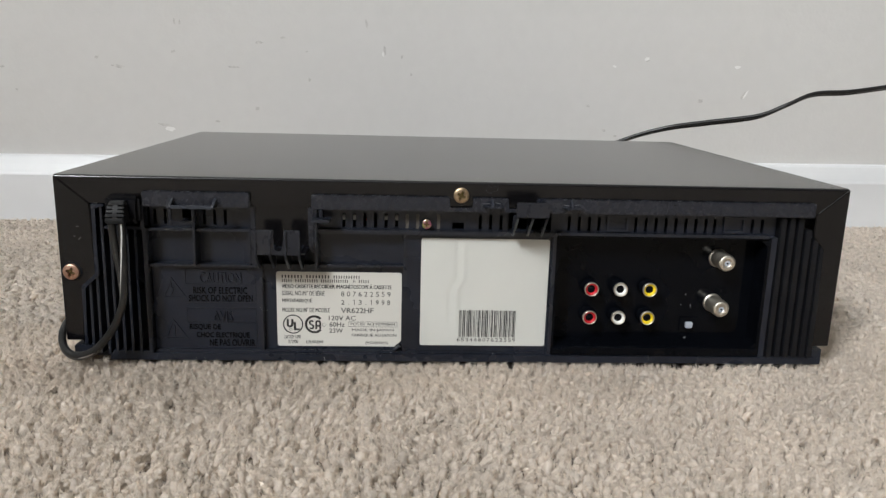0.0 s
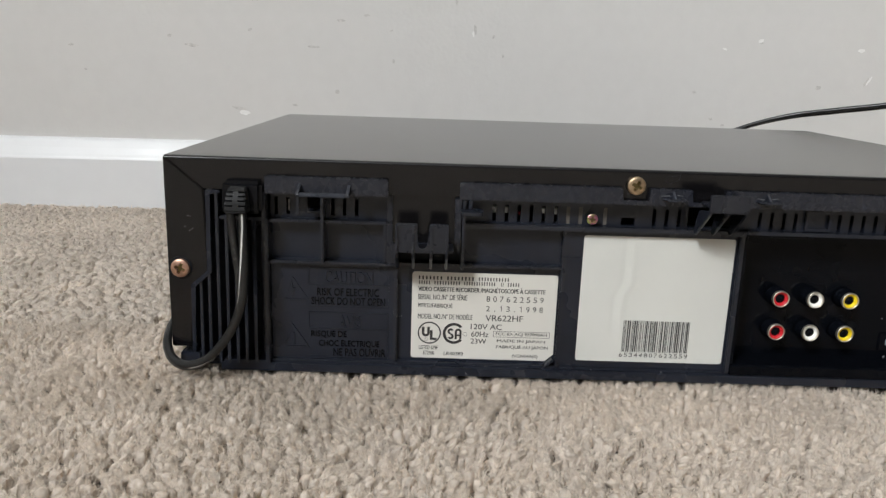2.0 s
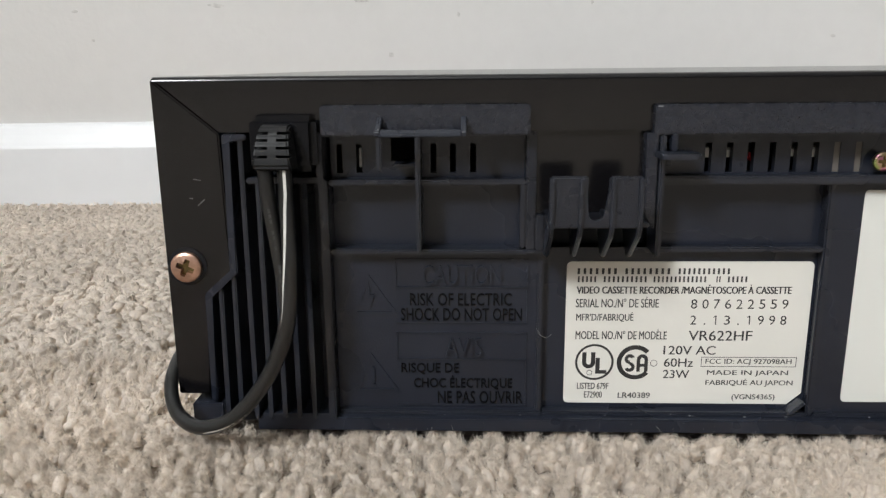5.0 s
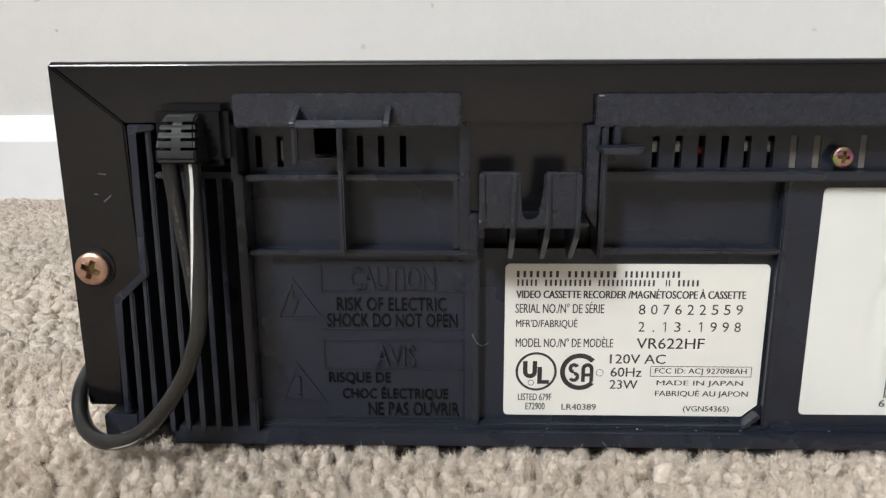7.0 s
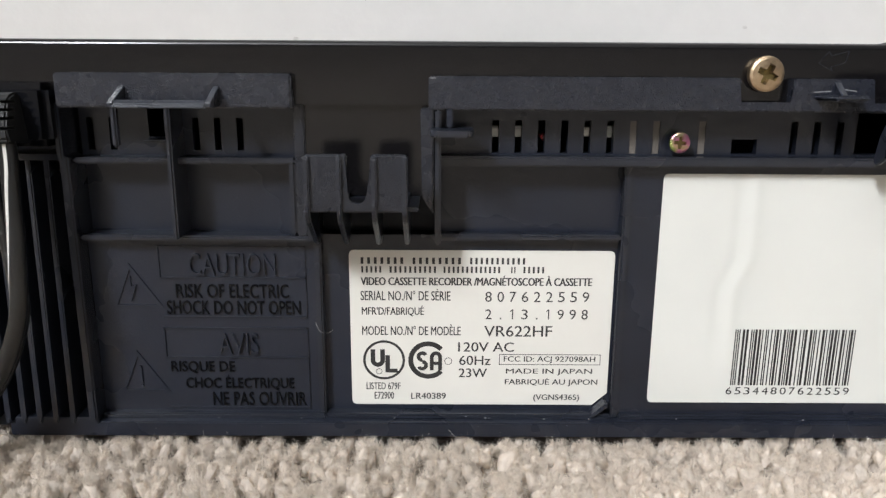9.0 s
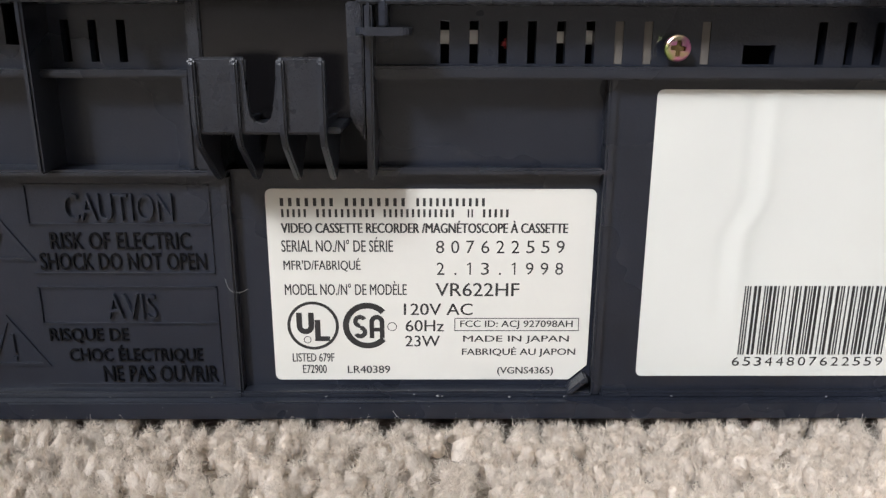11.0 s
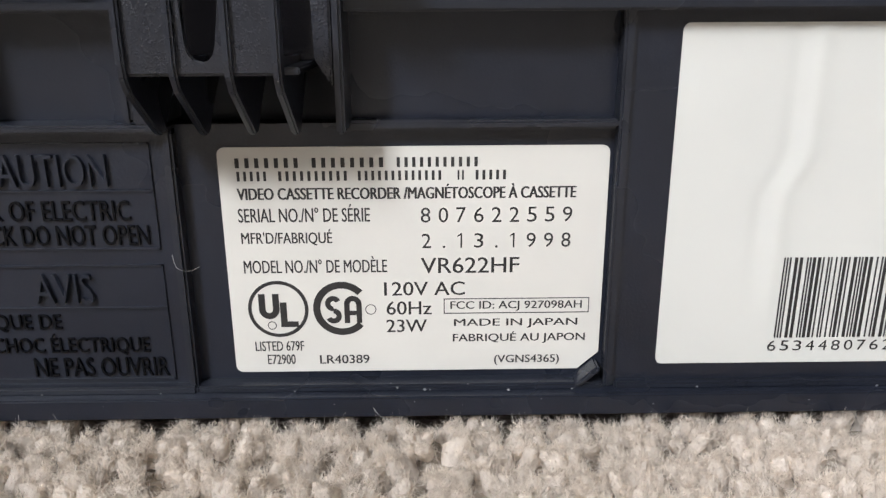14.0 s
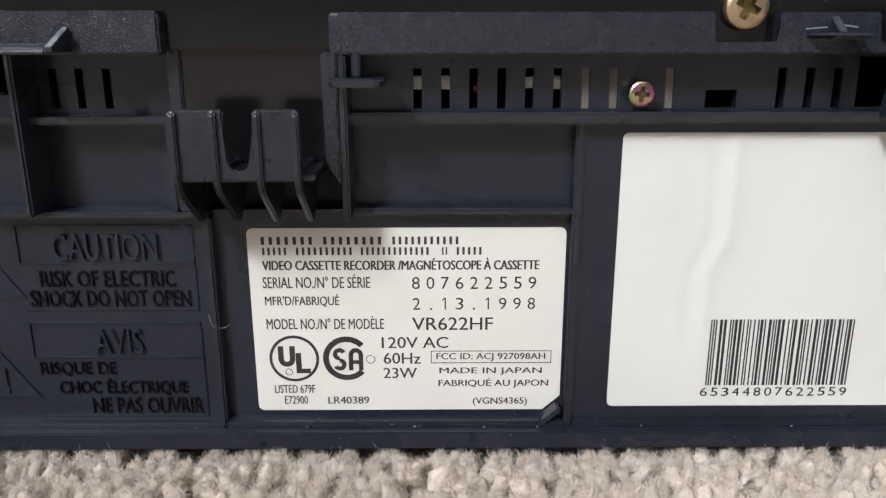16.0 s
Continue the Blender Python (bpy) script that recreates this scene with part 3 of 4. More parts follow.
for x in (-95.4, -88.9, -81.8, -75.6):
    part("bracket_fin", prism(bmesh.new(), fin, "x", x - 0.55, x + 0.55, 0.3, 2), SHEEN, bracket)
part("bracket_floor", boxes((-95.6, -73.0, -11.2, 10.2, 56.5, 57.5), bevel=0.2), SHEEN, bracket)

# socket recess
recess = part("socket_recess", boxes((47.2, 154, 12, 14, 6, 66)), GLOSSY, panel, "smooth black socket panel")
part("recess_wall", prism(bmesh.new(), [(0.2, 65.4), (12, 65.4), (12, 63.5), (0.2, 64.6)], "x", 47.3, 153), GLOSSY, recess)
part("recess_wall", prism(bmesh.new(), [(-0.2, 4.2), (12, 4.2), (12, 9.5), (0.8, 8.6), (-0.2, 8.0)], "x", 47.3, 153), GLOSSY, recess)
part("recess_wall", prism(bmesh.new(), [(47.2, 0.4), (48.2, 0.4), (50, 12), (47.2, 12)], "z", 4.3, 65.3), GLOSSY, recess)
bm = prism(bmesh.new(), [(153.8, 0.2), (152.2, 0.2), (151.8, 12), (153.8, 12)], "z", 4.3, 65.3)
part("recess_wall", bm, GLOSSY, recess)
for z, up in ((8.2, 1), (64.0, -1)):
    bend = [(152.2, z)] + [(152.2 - 4.5 + 4.5 * math.cos(radians(a)), z + up * (4.5 - 4.5 * math.sin(radians(a)))) for a in range(0, 91, 15)]
    part("recess_corner", prism(bmesh.new(), bend, "y", 0.6, 12), GLOSSY, recess)

RINGS = {"red": RED, "white": WHITE, "yellow": YELLOW}


def phono_socket(x, z, colour):
    jack = part("phono_socket", lathe(bmesh.new(), [(4.3, 13), (4.3, 8.6), (3.9, 8.2), (3.75, 5.7), (3.55, 5.4)], (x, 0, z)), GLOSSY, recess, colour + " phono socket with a metal rim", True)
    part("rim", lathe(bmesh.new(), [(3.6, 9), (3.6, 4.35), (3.5, 4.0), (3.2, 4.0), (3.05, 4.25), (3.05, 9)], (x, 0, z), 28), NICKEL, jack, "dull nickel rim", True)
    ring = cut(lathe(bmesh.new(), [(3.06, 11), (3.06, 4.5), (2.95, 4.3), (2.3, 4.7), (1.8, 5.6)], (x, 0, z), 24), lathe(bmesh.new(), [(1.75, 10.5), (1.75, 3)], (x, 0, z), 20))
    part("insert", ring, RINGS[colour], jack, colour + " plastic insert")
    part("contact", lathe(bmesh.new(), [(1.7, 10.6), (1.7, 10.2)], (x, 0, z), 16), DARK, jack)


for x, colour in ((67.0, "red"), (81.7, "white"), (96.6, "yellow")):
    for z in (37.2, 22.4):
        phono_socket(x, z, colour)


def coax_socket(x, z):
    prof = [(4.9, 12.5), (4.9, 11.2)]
    y = 11.0
    while y > 0.6:
        prof += [(4.35, y), (3.95, y - 0.35)]
        y -= 0.7
    prof += [(4.0, 0.4), (3.8, 0.0), (1.5, 0.0), (1.4, 0.5)]
    coax = part("aerial_socket", lathe(bmesh.new(), prof, (x, 0, z), 28), NICKEL, recess, "threaded dull nickel aerial socket", True)
    part("insulator", lathe(bmesh.new(), [(1.45, 1), (1.45, 0.15), (0.6, 0.15)], (x, 0, z), 20), GREY, coax, "grey insulator")
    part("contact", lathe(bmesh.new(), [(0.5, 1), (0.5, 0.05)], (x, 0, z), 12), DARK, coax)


coax_socket(132.8, 52.6)
coax_socket(132.3, 28.8)
switch = part("channel_switch", boxes((116, 126, 11.2, 12.5, 13, 21), bevel=0.3), GLOSSY, recess)
part("slider", boxes((118.8, 122.4, 9.4, 11.6, 15.4, 18.6), bevel=0.4), GREY, switch, "pale grey slider")
for x, z, w, h, a in ((118, 33, 0.25, 0.5, 20), (121, 27, 0.2, 1.1, -40), (116, 27.5, 0.3, 0.3, 0), (119.6, 9.6, 0.5, 0.9, 10)):
    part("dust_speck", prism(bmesh.new(), [(x - w, z), (x, z - h), (x + w, z + 0.1), (x + w * 0.4 * (1 if a > 0 else -1), z + h)], "y", 11.85, 12.1), DUST, recess)


# screws
def screw(x, y, z, r, mat, turn, label):
    head = lathe(bmesh.new(), [(r * 0.93, max(0.6, r * 0.3)), (r, 0.2), (r, -r * 0.16), (r * 0.96, -r * 0.24), (r * 0.82, -r * 0.31), (r * 0.5, -r * 0.37), (r * 0.15, -r * 0.39)], (0, 0, 0), 32)
    cross = bmesh.new()
    a, w = r * 0.58, r * 0.16
    outline = [(-w, -a), (w, -a), (w * 1.2, -w * 1.2), (a, -w), (a, w), (w * 1.2, w * 1.2), (w, a), (-w, a), (-w * 1.2, w * 1.2), (-a, w), (-a, -w), (-w * 1.2, -w * 1.2)]
    prism(cross, outline, "y", r * 0.12, -r * 0.9)
    bm = cut(head, cross)
    bmesh.ops.rotate(bm, verts=bm.verts, cent=(0, 0, 0), matrix=Matrix.Rotation(radians(turn), 3, "Y"))
    bmesh.ops.translate(bm, verts=bm.verts, vec=(x, y, z))
    made = part("screw", bm, mat, vcr, label)
    # added cross at the bottom of the cut; its dark colour stands for shade
    bm = prism(bmesh.new(), [(u * 0.96, v * 0.96) for u, v in outline], "y", r * 0.13, r * 0.02)
    bmesh.ops.rotate(bm, verts=bm.verts, cent=(0, 0, 0), matrix=Matrix.Rotation(radians(turn), 3, "Y"))
    bmesh.ops.translate(bm, verts=bm.verts, vec=(x, y, z))
    part("drive_shade", bm, RECESS, made, "dark cross insert for the recess's shade")
    return made


screw(-184.7, -0.6, 44.4, 3.9, COPPERY, 22, "copper-toned cross-head screw")
screw(-0.3, -1.2, 84.4, 3.75, ZINC, 25, "yellow zinc cross-head screw")
screw(-16.4, 1.5, 69.7, 2.3, PASSIVATED, 5, "small iridescent zinc cross-head screw")
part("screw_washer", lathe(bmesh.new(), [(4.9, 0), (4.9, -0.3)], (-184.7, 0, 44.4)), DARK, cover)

# mains inlet, strain relief and cord
inlet = part("cord_inlet", box(bmesh.new(), -165.7, -149.8, -5.2, 8, 68.6, 81.8, 1.6, 4), POLISHED, panel, "black moulded cord inlet")
bm = bmesh.new()
profile = [(-3, 79.8), (-6.8, 79.9), (-8.8, 79.3), (-10.4, 77.9), (-11.5, 75.8), (-12.3, 73.0), (-12.6, 70.8), (-12.1, 70.0), (-3, 69.4)]
prism(bm, profile, "x", -163.0, -154.2, 1.5, 4)
for v in bm.verts:
    v.co.x = -158.6 + (v.co.x + 158.6) * (1.0 - 0.026 * max(0.0, v.co.z - 71.0) - 0.01 * max(0.0, -10.0 - v.co.y))
bmesh.ops.recalc_face_normals(bm, faces=bm.faces)
gaps = bmesh.new()
for k in range(4):
    z, y = (78.2, 76.7, 75.0, 73.1)[k], (-10.1, -11.0, -11.7, -12.2)[k]
    for x0, x1 in ((-165, -159.5), (-157.5, -151)):
        box(gaps, x0, x1, y - 2, y + 3.0, z - 0.33, z + 0.33)
relief = part("strain_relief", cut(bm, gaps), VINYL, inlet, "ribbed black strain relief", True)
relief.data.set_sharp_from_angle(angle=radians(38))

route = [(-158.8, -9.4, 71.4), (-158.2, -10.2, 62), (-157.4, -10.8, 52), (-156.9, -11.5, 43), (-157.3, -12.2, 33), (-162.4, -12.6, 20.5), (-171.5, -12.4, 9.6), (-181.0, -10.5, 5.6), (-188.8, -5.5, 7.4), (-192.8, 3, 13), (-193.4, 20, 17), (-193.4, 60, 15), (-193.6, 120, 12), (-193.4, 200, 8), (-192, 250, 3), (-170, 285, -4), (-60, 300, -6), (60, 300, -6), (120, 340, 30), (152, 362, 68),
         (183, 360, 84.5), (217, 350, 96), (251, 330, 103.5), (283, 310, 110.5), (303, 300, 121), (326, 300, 131), (357, 300, 133.5), (390, 300, 138.5), (470, 310, 150), (600, 350, 160), (760, 412, 165)]
path = smooth_path(route, 8)


def pair(path, gap_at, side_at):
    """Two lines beside the path, gap_at(i) apart; side_at(i) gives the direction between them."""
    one, two = [], []
    for i, p in enumerate(path):
        way = (path[min(i + 1, len(path) - 1)] - path[max(i - 1, 0)]).normalized()
        s = side_at(i)
        s = (s - way * s.dot(way)).normalized()
        one.append(p - s * gap_at(i) / 2)
        two.append(p + s * gap_at(i) / 2)
    return one, two


def turn_at(i):
    k = min(1.0, max(0.0, (i - 4) / 26))
    return Vector((math.cos(1.15 * k), -math.sin(1.15 * k), 0.5 * k))


def gap_at(i):
    return 4.6 - 1.4 * min(1.0, i / 28)


one, two = pair(path, gap_at, turn_at)
cord = part("power_cord", tube(tube(bmesh.new(), one, 1.78, 14), two, 1.78, 14), RUBBER, vcr, "black two-core power cord with a white stripe", True)


def stripe(points, centre, width, label):
    """A printed stripe: a thin band lying on a core of the cord; points give its middle line."""
    bm, rows = bmesh.new(), []
    for i, p in enumerate(points):
        way = (points[min(i + 1, len(points) - 1)] - points[max(i - 1, 0)]).normalized()
        out = (p - centre[i]).normalized()
        side = way.cross(out).normalized()
        fade = min(1.0, (len(points) - 1 - i) / 8 + 0.05)
        rows.append([bm.verts.new(p + side * width * fade * u - out * 0.5 * (width * u) ** 2 / 1.78) for u in (-0.5, -0.25, 0, 0.25, 0.5)])
    for a, b in zip(rows, rows[1:]):
        for k in range(4):
            bm.faces.new((a[k], a[k + 1], b[k + 1], b[k]))
    part("cord_stripe", bm, STRIPE, cord, label, True)


mark = []
for i, p in enumerate(two[:46]):
    k = min(1.0, max(0.0, (i - 6) / 34))
    a = radians(-80 - 112 * k)
    mark.append(p + 1.81 * Vector((math.cos(a), math.sin(a), 0.0)))
stripe(mark, two, 0.68, "white stripe")
mark = []
for i, p in enumerate(two[:76]):
    if i >= 34:
        k = min(1.0, (i - 34) / 18)
        mark.append(p + 1.81 * Vector((1.2 * (1 - k) + 0.1, 0.3 - 1.2 * k, -0.35 * k)).normalized())
stripe(mark, two[34:], 0.42, "thin pale line")

# worn moulded marks along one core of the cord
for i in (9, 10, 11, 13, 14, 16, 20, 21, 23, 24):
    way = (one[i + 1] - one[i - 1]).normalized()
    out = Vector((0.05, -1.0, 0.0))
    across = way.cross(out).normalized()
    middle = one[i] + 1.8 * out.normalized()
    bm = bmesh.new()
    bm.faces.new([bm.verts.new(middle + across * u * 0.3 + way * v * 0.45) for u, v in ((-1, -1), (1, -1), (1, 1), (-1, 1))])
    part("moulded_mark", bm, WORN, cord)

# scratches in the cover's enamel
for x, z, w, a in ((-180.5, 66.2, 1.8, -8), (-179.8, 60.6, 2.2, 40), (-182.3, 61.6, 0.9, -10)):
    bm = boxes((-w / 2, w / 2, -0.04, 0.3, -0.09, 0.09))
    bmesh.ops.rotate(bm, verts=bm.verts, cent=(0, 0, 0), matrix=Matrix.Rotation(radians(-a), 3, "Y"))
    bmesh.ops.translate(bm, verts=bm.verts, vec=(x, 0, z))
    part("scratch", bm, SCRATCH, cover)
u, v = 0.77, 0.64
part("worn_edge", prism(bmesh.new(), [(175.4, 78.3), (189.5, 90.2), (189.5 + 0.12 * v, 90.2 - 0.12 * u), (175.4 + 0.12 * v, 78.3 - 0.12 * u)], "y", -0.04, 0.3), SCRATCH, cover, "bare worn edge of the mitre")
arrow = [(11.2, 86.7), (13.2, 89.1), (13.8, 88.2), (17.4, 89.2), (16.9, 86.9), (13.8, 85.9), (14.3, 85.1)]
bm = bmesh.new()
for (a, b), (c, d) in zip(arrow, arrow[1:] + arrow[:1]):
    u, v = (c - a) / math.hypot(c - a, d - b), (d - b) / math.hypot(c - a, d - b)
    prism(bm, [(a - 0.06 * v, b + 0.06 * u), (c - 0.06 * v, d + 0.06 * u), (c + 0.06 * v, d - 0.06 * u), (a + 0.06 * v, b - 0.06 * u)], "y", -0.05, 0.3)
part("stamped_arrow", bm, SHEEN, cover, "thin stamped arrow outline")
for x, z, w, a in ((11.4, 80.9, 3.6, 4), (17.2, 81.2, 2.6, -8), (14.6, 82.0, 1.6, 70), (49.8, 80.8, 3.2, -5), (55.4, 81.0, 2.8, 6), (52.6, 82.0, 1.4, 80), (-70.0, 83.2, 1.2, 0), (172.0, 83.0, 0.9, 60)):
    bm = boxes((-w / 2, w / 2, -0.05, 0.3, -0.11, 0.11))
    bmesh.ops.rotate(bm, verts=bm.verts, cent=(0, 0, 0), matrix=Matrix.Rotation(radians(-a), 3, "Y"))
    bmesh.ops.translate(bm, verts=bm.verts, vec=(x, -2.8, z))
    part("scratch", bm, DUST, bar_b)

# moulded warnings on the lower panel
FACE = 3.4
for z0, z1, zm in ((28.4, 45.5, 38.0), (5.6, 25.9, 18.5)):
    frame_bm = boxes((-132.9, -99.2, FACE - 0.35, FACE + 0.4, z1 - 0.3, z1), (-132.9, -99.2, FACE - 0.35, FACE + 0.4, z0, z0 + 0.3), (-99.5, -99.2, FACE - 0.35, FACE + 0.4, z0, z1),
                     (-132.9, -99.2, FACE - 0.35, FACE + 0.4, zm - 0.15, zm + 0.15), (-132.9, -132.6, FACE - 0.35, FACE + 0.4, zm, z1))
    part("warning_frame", frame_bm, PLASTIC, panel)
for text, x0, x1, z0, z1 in (("CAUTION", -125.8, -106.0, 38.7, 43.8), ("RISK OF ELECTRIC", -129.2, -103.3, 33.2, 36.5), ("SHOCK DO NOT OPEN", -131.6, -100.7, 29.2, 32.5),
                             ("AVIS", -120.2, -110.8, 19.4, 24.5), ("RISQUE DE", -131.8, -116.8, 14.4, 17.5), ("CHOC ÉLECTRIQUE", -128.6, -102.9, 10.2, 14.0), ("NE PAS OUVRIR", -122.4, -100.2, 6.3, 9.7)):
    deep = 0.8 if text in ("CAUTION", "AVIS") else 0.4
    part("warning_text", lettering(text, x0, x1, z0, z1, FACE, deep, bold=-0.006 if deep > 0.5 else 0.0), PLASTIC if deep > 0.5 else POLISHED, panel)
for cz, inner in ((30.9, 0), (9.7, 1)):
    tri_out = [(-144.2, cz), (-132.4, cz), (-139.6, cz + 10.4)]
    tri_in = [(-142.9, cz + 0.6), (-133.8, cz + 0.6), (-139.5, cz + 9.0)]
    bm = bmesh.new()
    a = [bm.verts.new((x, FACE - 0.35, z)) for x, z in tri_out]
    b = [bm.verts.new((x, FACE - 0.35, z)) for x, z in tri_in]
    a2 = [bm.verts.new((x, FACE + 0.4, z)) for x, z in tri_out]
    b2 = [bm.verts.new((x, FACE + 0.4, z)) for x, z in tri_in]
    for i in range(3):
        j = (i + 1) % 3
        bm.faces.new((a[i], a[j], b[j], b[i]))
        bm.faces.new((a[i], a2[i], a2[j], a[j]))
        bm.faces.new((b[i], b[j], b2[j], b2[i]))
    sign = part("warning_triangle", bm, PLASTIC, panel)
    if inner:
        part("exclamation", boxes((-139.4, -138.8, FACE - 0.5, FACE + 0.3, cz + 2.6, cz + 6.6), (-139.4, -138.7, FACE - 0.5, FACE + 0.3, cz + 1.2, cz + 1.9)), PLASTIC, sign)
    else:
        part("lightning_bolt", prism(bmesh.new(), [(-139.4, cz + 7.4), (-140.6, cz + 4.2), (-139.2, cz + 4.6), (-139.6, cz + 1.4), (-138.2, cz + 5.4), (-139.4, cz + 5.0)], "y", FACE - 0.5, FACE + 0.3), PLASTIC, sign)

# rating label
Y = 4.66
outline = [p for p in rounded(-89.4, -28.0, 6.0, 44.4, 1.2) if not (p[0] > -32 and p[1] < 8)] + [(-31.5, 6.0), (-28.0, 9.1)]
rating = part("rating_label", prism(bmesh.new(), outline, "y", Y, Y + 0.4), LABEL, panel, "white rating label printed in black")


def joined(*meshes):
    bm = bmesh.new()
    for one in meshes:
        me = bpy.data.meshes.new("figure")
        one.to_mesh(me)
        one.free()
        bm.from_mesh(me)
    return bm


def printed(text, x0, x1, zc, h, on=rating, y=Y, weight=0.07, name="printed_line"):
    """A printed line; weight thickens its strokes, in millimetres."""
    strokes = [lettering(text, x0 + k * weight / 2, x1 - weight + k * weight / 2, zc - h / 2, zc + h / 2, y - 0.03 - 0.002 * k) for k in range(3)]
    part(name, joined(*strokes), INK, on)


def spaced(text, x0, x1, zc, h, w, on=rating, y=Y, name="printed_line"):
    """Machine-printed figures, each in a cell of its own."""
    step = (x1 - x0 - w) / (len(text) - 1)
    bm = bmesh.new()
    for k, c in enumerate(text):
        a = x0 + k * step
        if c == ".":
            box(bm, a + w * 0.4, a + w * 0.4 + 0.36, y - 0.03, y + 0.05, zc - h / 2, zc - h / 2 + 0.36)
        elif c == "1":
            box(bm, a + w * 0.5 - 0.13, a + w * 0.5 + 0.13, y - 0.03, y + 0.05, zc - h / 2, zc + h / 2)
            prism(bm, [(a + w * 0.5 - 0.12, zc + h / 2), (a + w * 0.5 - 0.12, zc + h / 2 - 0.32), (a + w * 0.5 - 0.62, zc + h / 2 - 0.62), (a + w * 0.5 - 0.62, zc + h / 2 - 0.4)], "y", y - 0.03, y + 0.05)
        else:
            bm = joined(bm, lettering(c, a, a + w, zc - h / 2, zc + h / 2, y - 0.03))
    part(name, bm, INK, on)


def bars(words, zc, h, on=rating, y=Y):
    """A line of writing as short upright bars: (left, right, number of marks) for each word."""
    marks = []
    for a, b, count in words:
        step = (b - a) / count
        marks += [(a + k * step + step * 0.12, a + k * step + step * 0.54, y - 0.03, y + 0.1, zc - h / 2, zc + h / 2) for k in range(count)]
    tagged(part("printed_bar", boxes(*marks), INK, on, "line of small black bars"), kind="stuff")


bars(((-86.9, -76.2, 7), (-74.9, -62.9, 8), (-61.6, -48.2, 11)), 41.9, 1.55)
bars(((-86.7, -81.5, 5), (-80.2, -68.8, 10), (-67.7, -54.0, 13), (-52.0, -50.6, 2), (-49.2, -43.8, 5)), 39.8, 1.55)
printed("VIDEO CASSETTE RECORDER /MAGNÉTOSCOPE À CASSETTE", -86.8, -33.0, 37.2, 2.4, weight=0.17)
printed("SERIAL NO./N° DE SÉRIE", -86.9, -65.9, 33.75, 2.9)
spaced("807622559", -57.8, -33.5, 33.3, 2.5, 1.55)
printed("MFR'D/FABRIQUÉ", -86.7, -72.1, 29.75, 2.7)
spaced("2.13.1998", -57.7, -33.6, 29.0, 2.45, 1.5)
printed("MODEL NO./N° DE MODÈLE", -86.7, -63.4, 25.1, 2.8)
printed("VR622HF", -57.9, -41.8, 24.8, 2.7)
printed("120V AC", -64.0, -50.7, 20.8, 2.4)
printed("60Hz", -63.7, -56.2, 17.4, 2.4)
printed("23W", -63.8, -57.0, 14.2, 2.3)
printed("FCC ID: ACJ 927098AH", -53.1, -31.2, 17.6, 1.8)
printed("MADE IN JAPAN", -52.5, -31.8, 14.5, 1.7)
printed("FABRIQUÉ AU JAPON", -52.7, -30.4, 11.9, 2.2)
printed("LISTED 679F", -85.9, -77.7, 10.75, 1.8, weight=0.06)
printed("E72900", -84.0, -79.3, 8.3, 1.8, weight=0.06)
printed("LR40389", -75.2, -66.8, 8.2, 1.6)
printed("(VGNS4365)", -45.7, -34.6, 7.75, 1.9)
edge = ((-54.2, -30.0, 18.85, 19.0), (-54.2, -30.0, 16.3, 16.45), (-54.2, -54.05, 16.3, 19.0), (-30.15, -30.0, 16.3, 19.0))
part("printed_box", boxes(*[(a, b, Y - 0.03, Y + 0.1, c, d) for a, b, c, d in edge]), INK, rating)


def arc(bm, x, z, r0, r1, a0, a1, y, n=40):
    pts = [(radians(a0 + (a1 - a0) * k / n)) for k in range(n + 1)]
    inner = [bm.verts.new((x + r0 * math.cos(a), y, z + r0 * math.sin(a))) for a in pts]
    outer = [bm.verts.new((x + r1 * math.cos(a), y, z + r1 * math.sin(a))) for a in pts]
    for k in range(n):
        bm.faces.new((inner[k], inner[k + 1], outer[k + 1], outer[k]))
    return bm


F = Y - 0.03
part("round_mark", arc(bmesh.new(), -81.6, 17.4, 4.4, 5.0, 0, 360, F), INK, rating)
bm = boxes((-84.8, -83.7, F, Y, 17.3, 20.1), (-82.5, -81.4, F, Y, 17.3, 20.1))
part("mark_block", arc(bm, -83.1, 17.35, 0.6, 1.7, 180, 360, F, 16), INK, rating)
part("mark_block", boxes((-81.3, -80.2, F, Y, 14.2, 18.6), (-80.2, -78.4, F, Y, 14.2, 15.2)), INK, rating)
part("round_mark", arc(bmesh.new(), -82.8, 14.5, 0.6, 0.75, 0, 360, F, 20), INK, rating)
part("round_mark", arc(bmesh.new(), -71.1, 17.4, 3.55, 4.75, 42, 318, F), INK, rating)
bm = arc(bmesh.new(), -72.5, 18.3, 0.45, 1.35, 25, 270, F, 16)
part("mark_block", arc(bm, -72.5, 16.1, 0.45, 1.35, -155, 90, F, 16), INK, rating)
bm = boxes((-70.7, -69.8, F, Y, 14.8, 18.4), (-68.7, -67.8, F, Y, 14.8, 18.4), (-69.8, -68.7, F, Y, 16.2, 17.0))
part("mark_block", arc(bm, -69.25, 18.2, 0.5, 1.45, 0, 180, F, 14), INK, rating)
part("round_mark", arc(bmesh.new(), -66.3, 17.2, 0.78, 0.93, 0, 360, F, 20), INK, rating)
part("corner_web", prism(bmesh.new(), [(-32.5, 4.7), (-31.6, 4.2), (-28.0, 7.4), (-28.8, 8.1)], "y", 1.0, 5, 0.3, 2), SHEEN, panel)

# large white label with a raised crease and a barcode
bm = bmesh.new()
X0, X1, Z0, Z1 = -18.7, 44.3, 7.6, 62.65
nx, nz = 150, 70


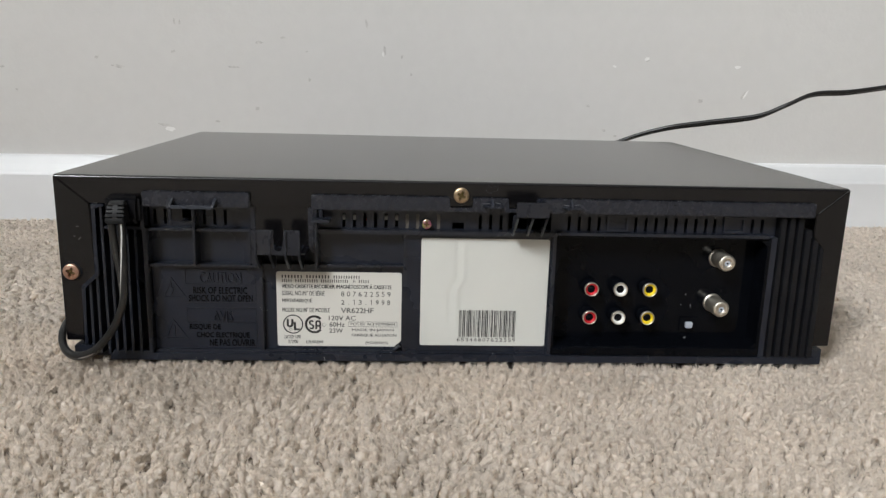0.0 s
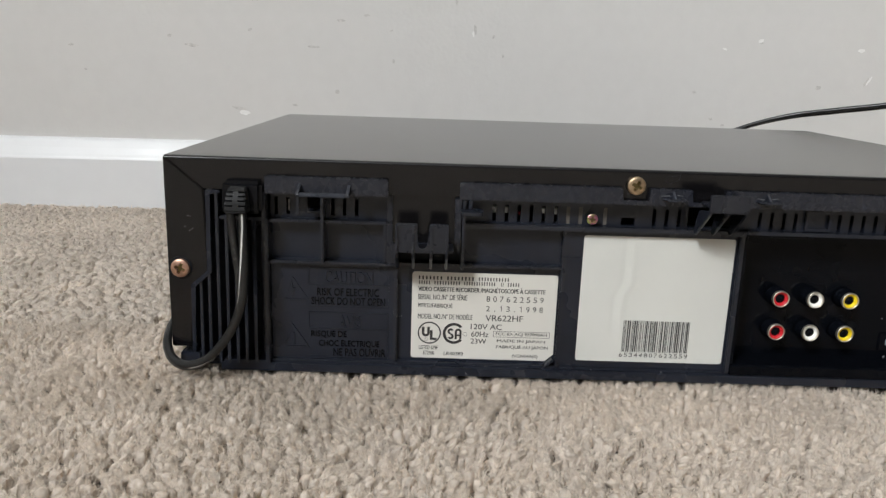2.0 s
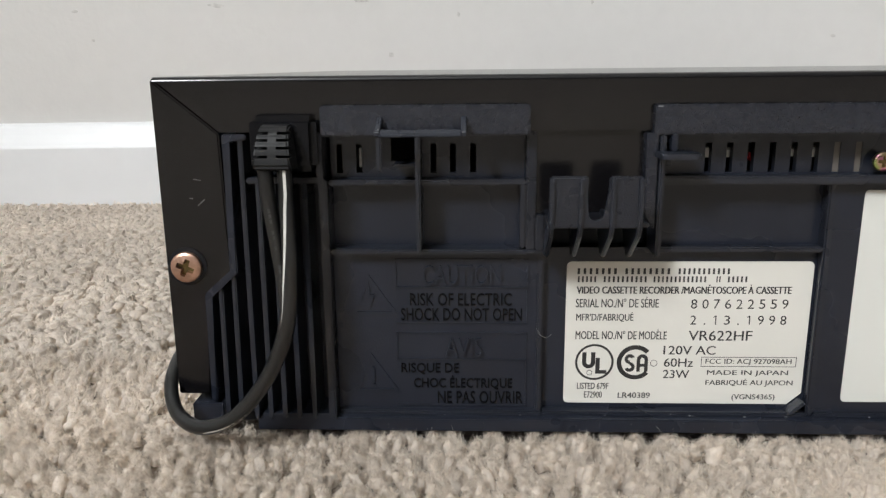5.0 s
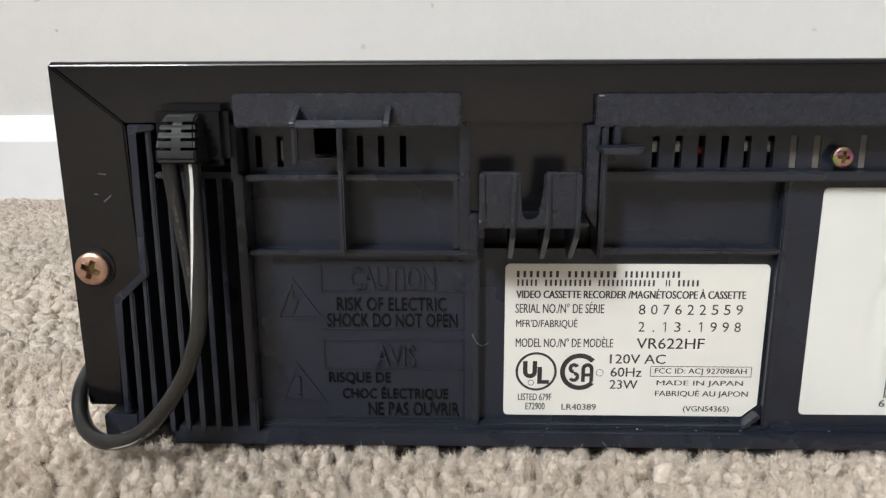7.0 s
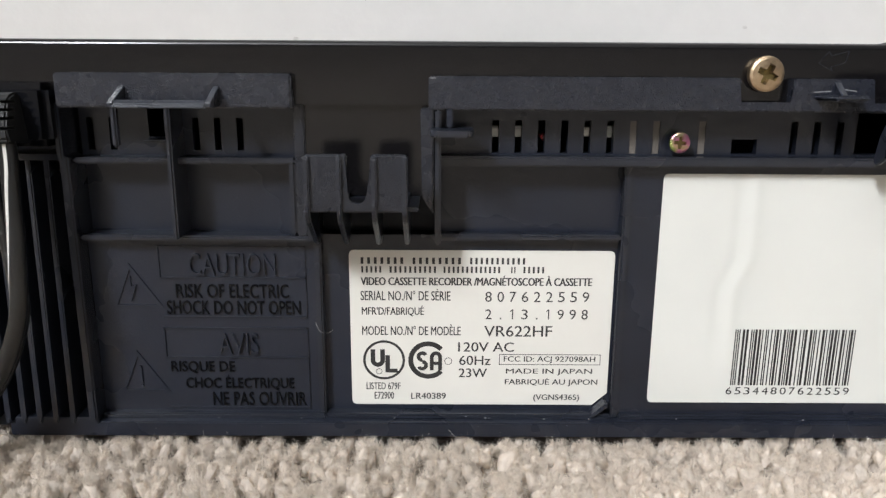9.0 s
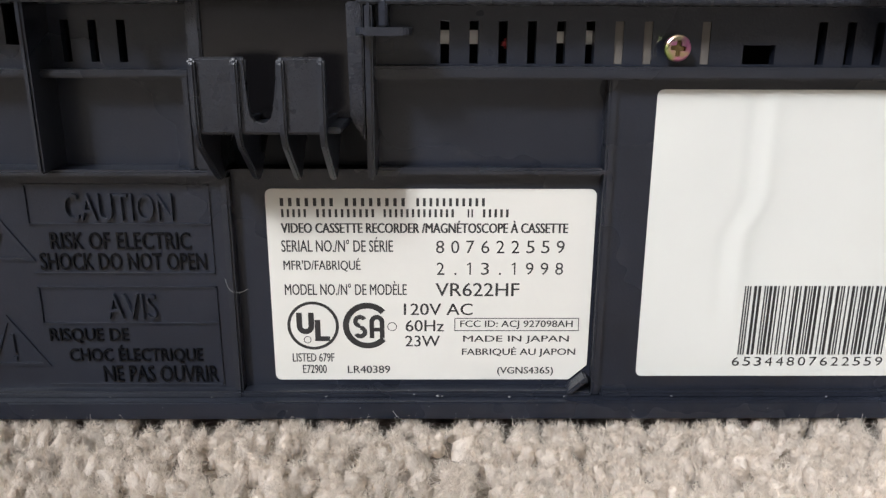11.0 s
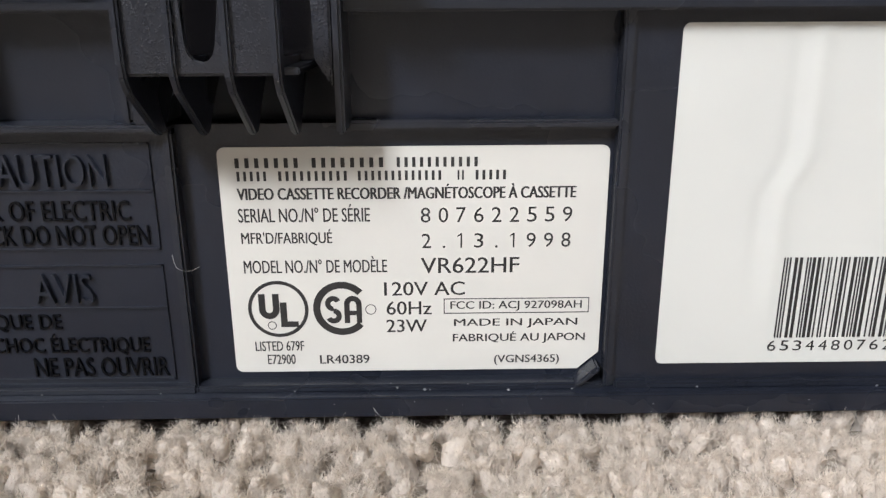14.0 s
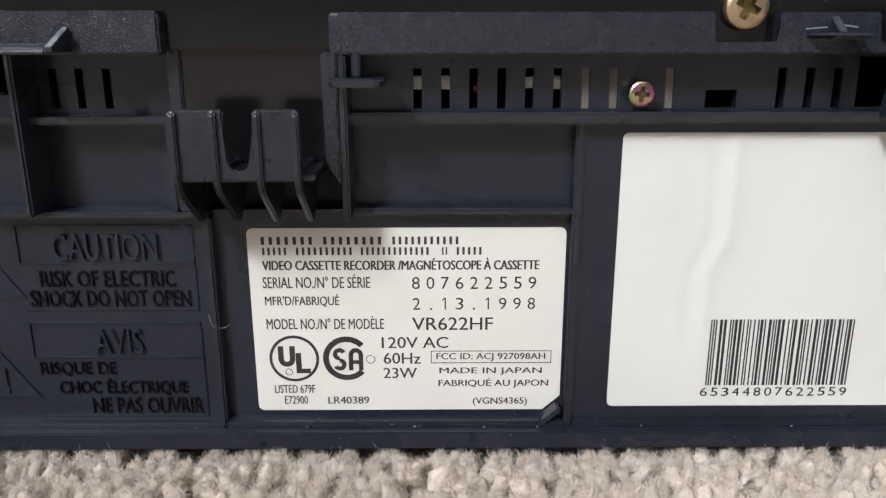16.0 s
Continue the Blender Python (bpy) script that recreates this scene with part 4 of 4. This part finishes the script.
def crease(x, z):
    line = 2.6 if z > 44 else (-0.6 if z < 35 else -0.6 + 3.2 * (0.5 - 0.5 * math.cos(math.pi * (z - 35) / 9)))
    fade = min(1.0, max(0.0, (z - 14) / 10))
    ridge = math.exp(-((x - line) / 1.5) ** 2) * 0.21 * fade - math.exp(-((x - line + 3.6) / 1.3) ** 2) * 0.12 * fade
    return ridge + 0.05 * noise.noise((x * 0.09, z * 0.09, 1.7))


front, corner = [], 1.1
for j in range(nz + 1):
    row = []
    for i in range(nx + 1):
        x, z = X0 + (X1 - X0) * i / nx, Z0 + (Z1 - Z0) * j / nz
        dx, dz = max(0, X0 + corner - x, x - X1 + corner), max(0, Z0 + corner - z, z - Z1 + corner)
        if dx > 0 and dz > 0:
            d = math.hypot(dx, dz)
            if d > corner:
                x += (1 if x < 0 else -1) * (dx - dx * corner / d)
                z += (1 if z < 30 else -1) * (dz - dz * corner / d)
        row.append(bm.verts.new((x, 2.86 - crease(x, z), z)))
    front.append(row)
for a, b in zip(front, front[1:]):
    for i in range(nx):
        bm.faces.new((a[i], a[i + 1], b[i + 1], b[i]))
rim = [e for e in bm.edges if e.is_boundary]
for v in {g for g in bmesh.ops.extrude_edge_only(bm, edges=rim)["geom"] if isinstance(g, bmesh.types.BMVert)}:
    v.co.y = 3.3
blank = part("paper_label", bm, PAPER, panel, "large white paper label with a raised crease and barcode")

CODES = {"0": "nnwwn", "1": "wnnnw", "2": "nwnnw", "3": "wwnnn", "4": "nnwnw", "5": "wnwnn", "6": "nwwnn", "7": "nnnww", "8": "wnnwn", "9": "nwnwn"}
digits = "65344807622559"
widths = [1, 1, 1, 1]
for a, b in zip(digits[::2], digits[1::2]):
    for p, q in zip(CODES[a], CODES[b]):
        widths += [2.4 if p == "w" else 1, 2.4 if q == "w" else 1]
widths += [2.4, 1, 1]
unit, at, strokes = (29.0 - 0.8) / sum(widths), 0.8, []
for k, w in enumerate(widths):
    if k % 2 == 0:
        strokes.append((at, at + w * unit * 0.8, 2.66, 2.8, 12.2, 26.2))
    at += w * unit
tagged(part("barcode", boxes(*strokes), INK, blank, "black barcode"), kind="stuff")
spaced(digits, -0.1, 29.4, 10.7, 1.85, 1.45, on=blank, y=2.80, name="barcode_number")

# dust and loose fibres on the panel's lower ledge
for x, y, z, r in ((-62.0, 1.2, 4.5, 0.22), (-57.5, 0.4, 4.5, 0.3), (-56.6, 0.5, 4.45, 0.2), (-50.3, 1.3, 5.0, 0.16), (-43.6, 0.2, 4.4, 0.26), (-59.1, -0.62, 2.85, 0.1), (-53.9, -0.62, 1.3, 0.11), (-51.2, -0.62, 2.2, 0.09),
                   (-63.1, 1.3, 5.3, 0.13), (-72.4, -0.62, 2.5, 0.1), (-79.0, 0.5, 4.4, 0.2), (-38.2, -0.62, 3.1, 0.12), (-33.0, 0.3, 4.45, 0.2), (-19.5, -0.62, 2.0, 0.13), (-86.5, -0.62, 1.9, 0.12),
                   (-12.0, 0.6, 4.4, 0.22), (-101.0, 0.2, 4.45, 0.2), (-110.3, -0.62, 2.6, 0.1), (-120.5, 0.3, 4.4, 0.22), (-135.2, -0.62, 2.1, 0.12), (6.5, -0.62, 2.4, 0.12), (18.0, 0.2, 4.4, 0.25)):
    bm = bmesh.new()
    bmesh.ops.create_icosphere(bm, subdivisions=1, radius=r)
    for v in bm.verts:
        v.co = Vector((v.co.x * random.uniform(0.6, 1.5), v.co.y * 0.5, v.co.z * random.uniform(0.5, 1.1))) + Vector((x, y, z))
    part("dust_speck", bm, DUST, panel, "pale dust")
for pts in (((-66.0, -0.9, 2.0), (-65.2, -1.6, 1.2), (-64.0, -1.9, 0.5), (-62.6, -2.6, 0.3)), ((-97.2, 2.2, 27.8), (-96.0, 0.4, 26.2), (-94.4, 1.2, 25.4), (-93.2, 2.8, 25.6))):
    part("loose_fibre", tube(bmesh.new(), smooth_path(pts, 8), 0.026, 5), STRIPE, panel, "loose pale fibre")
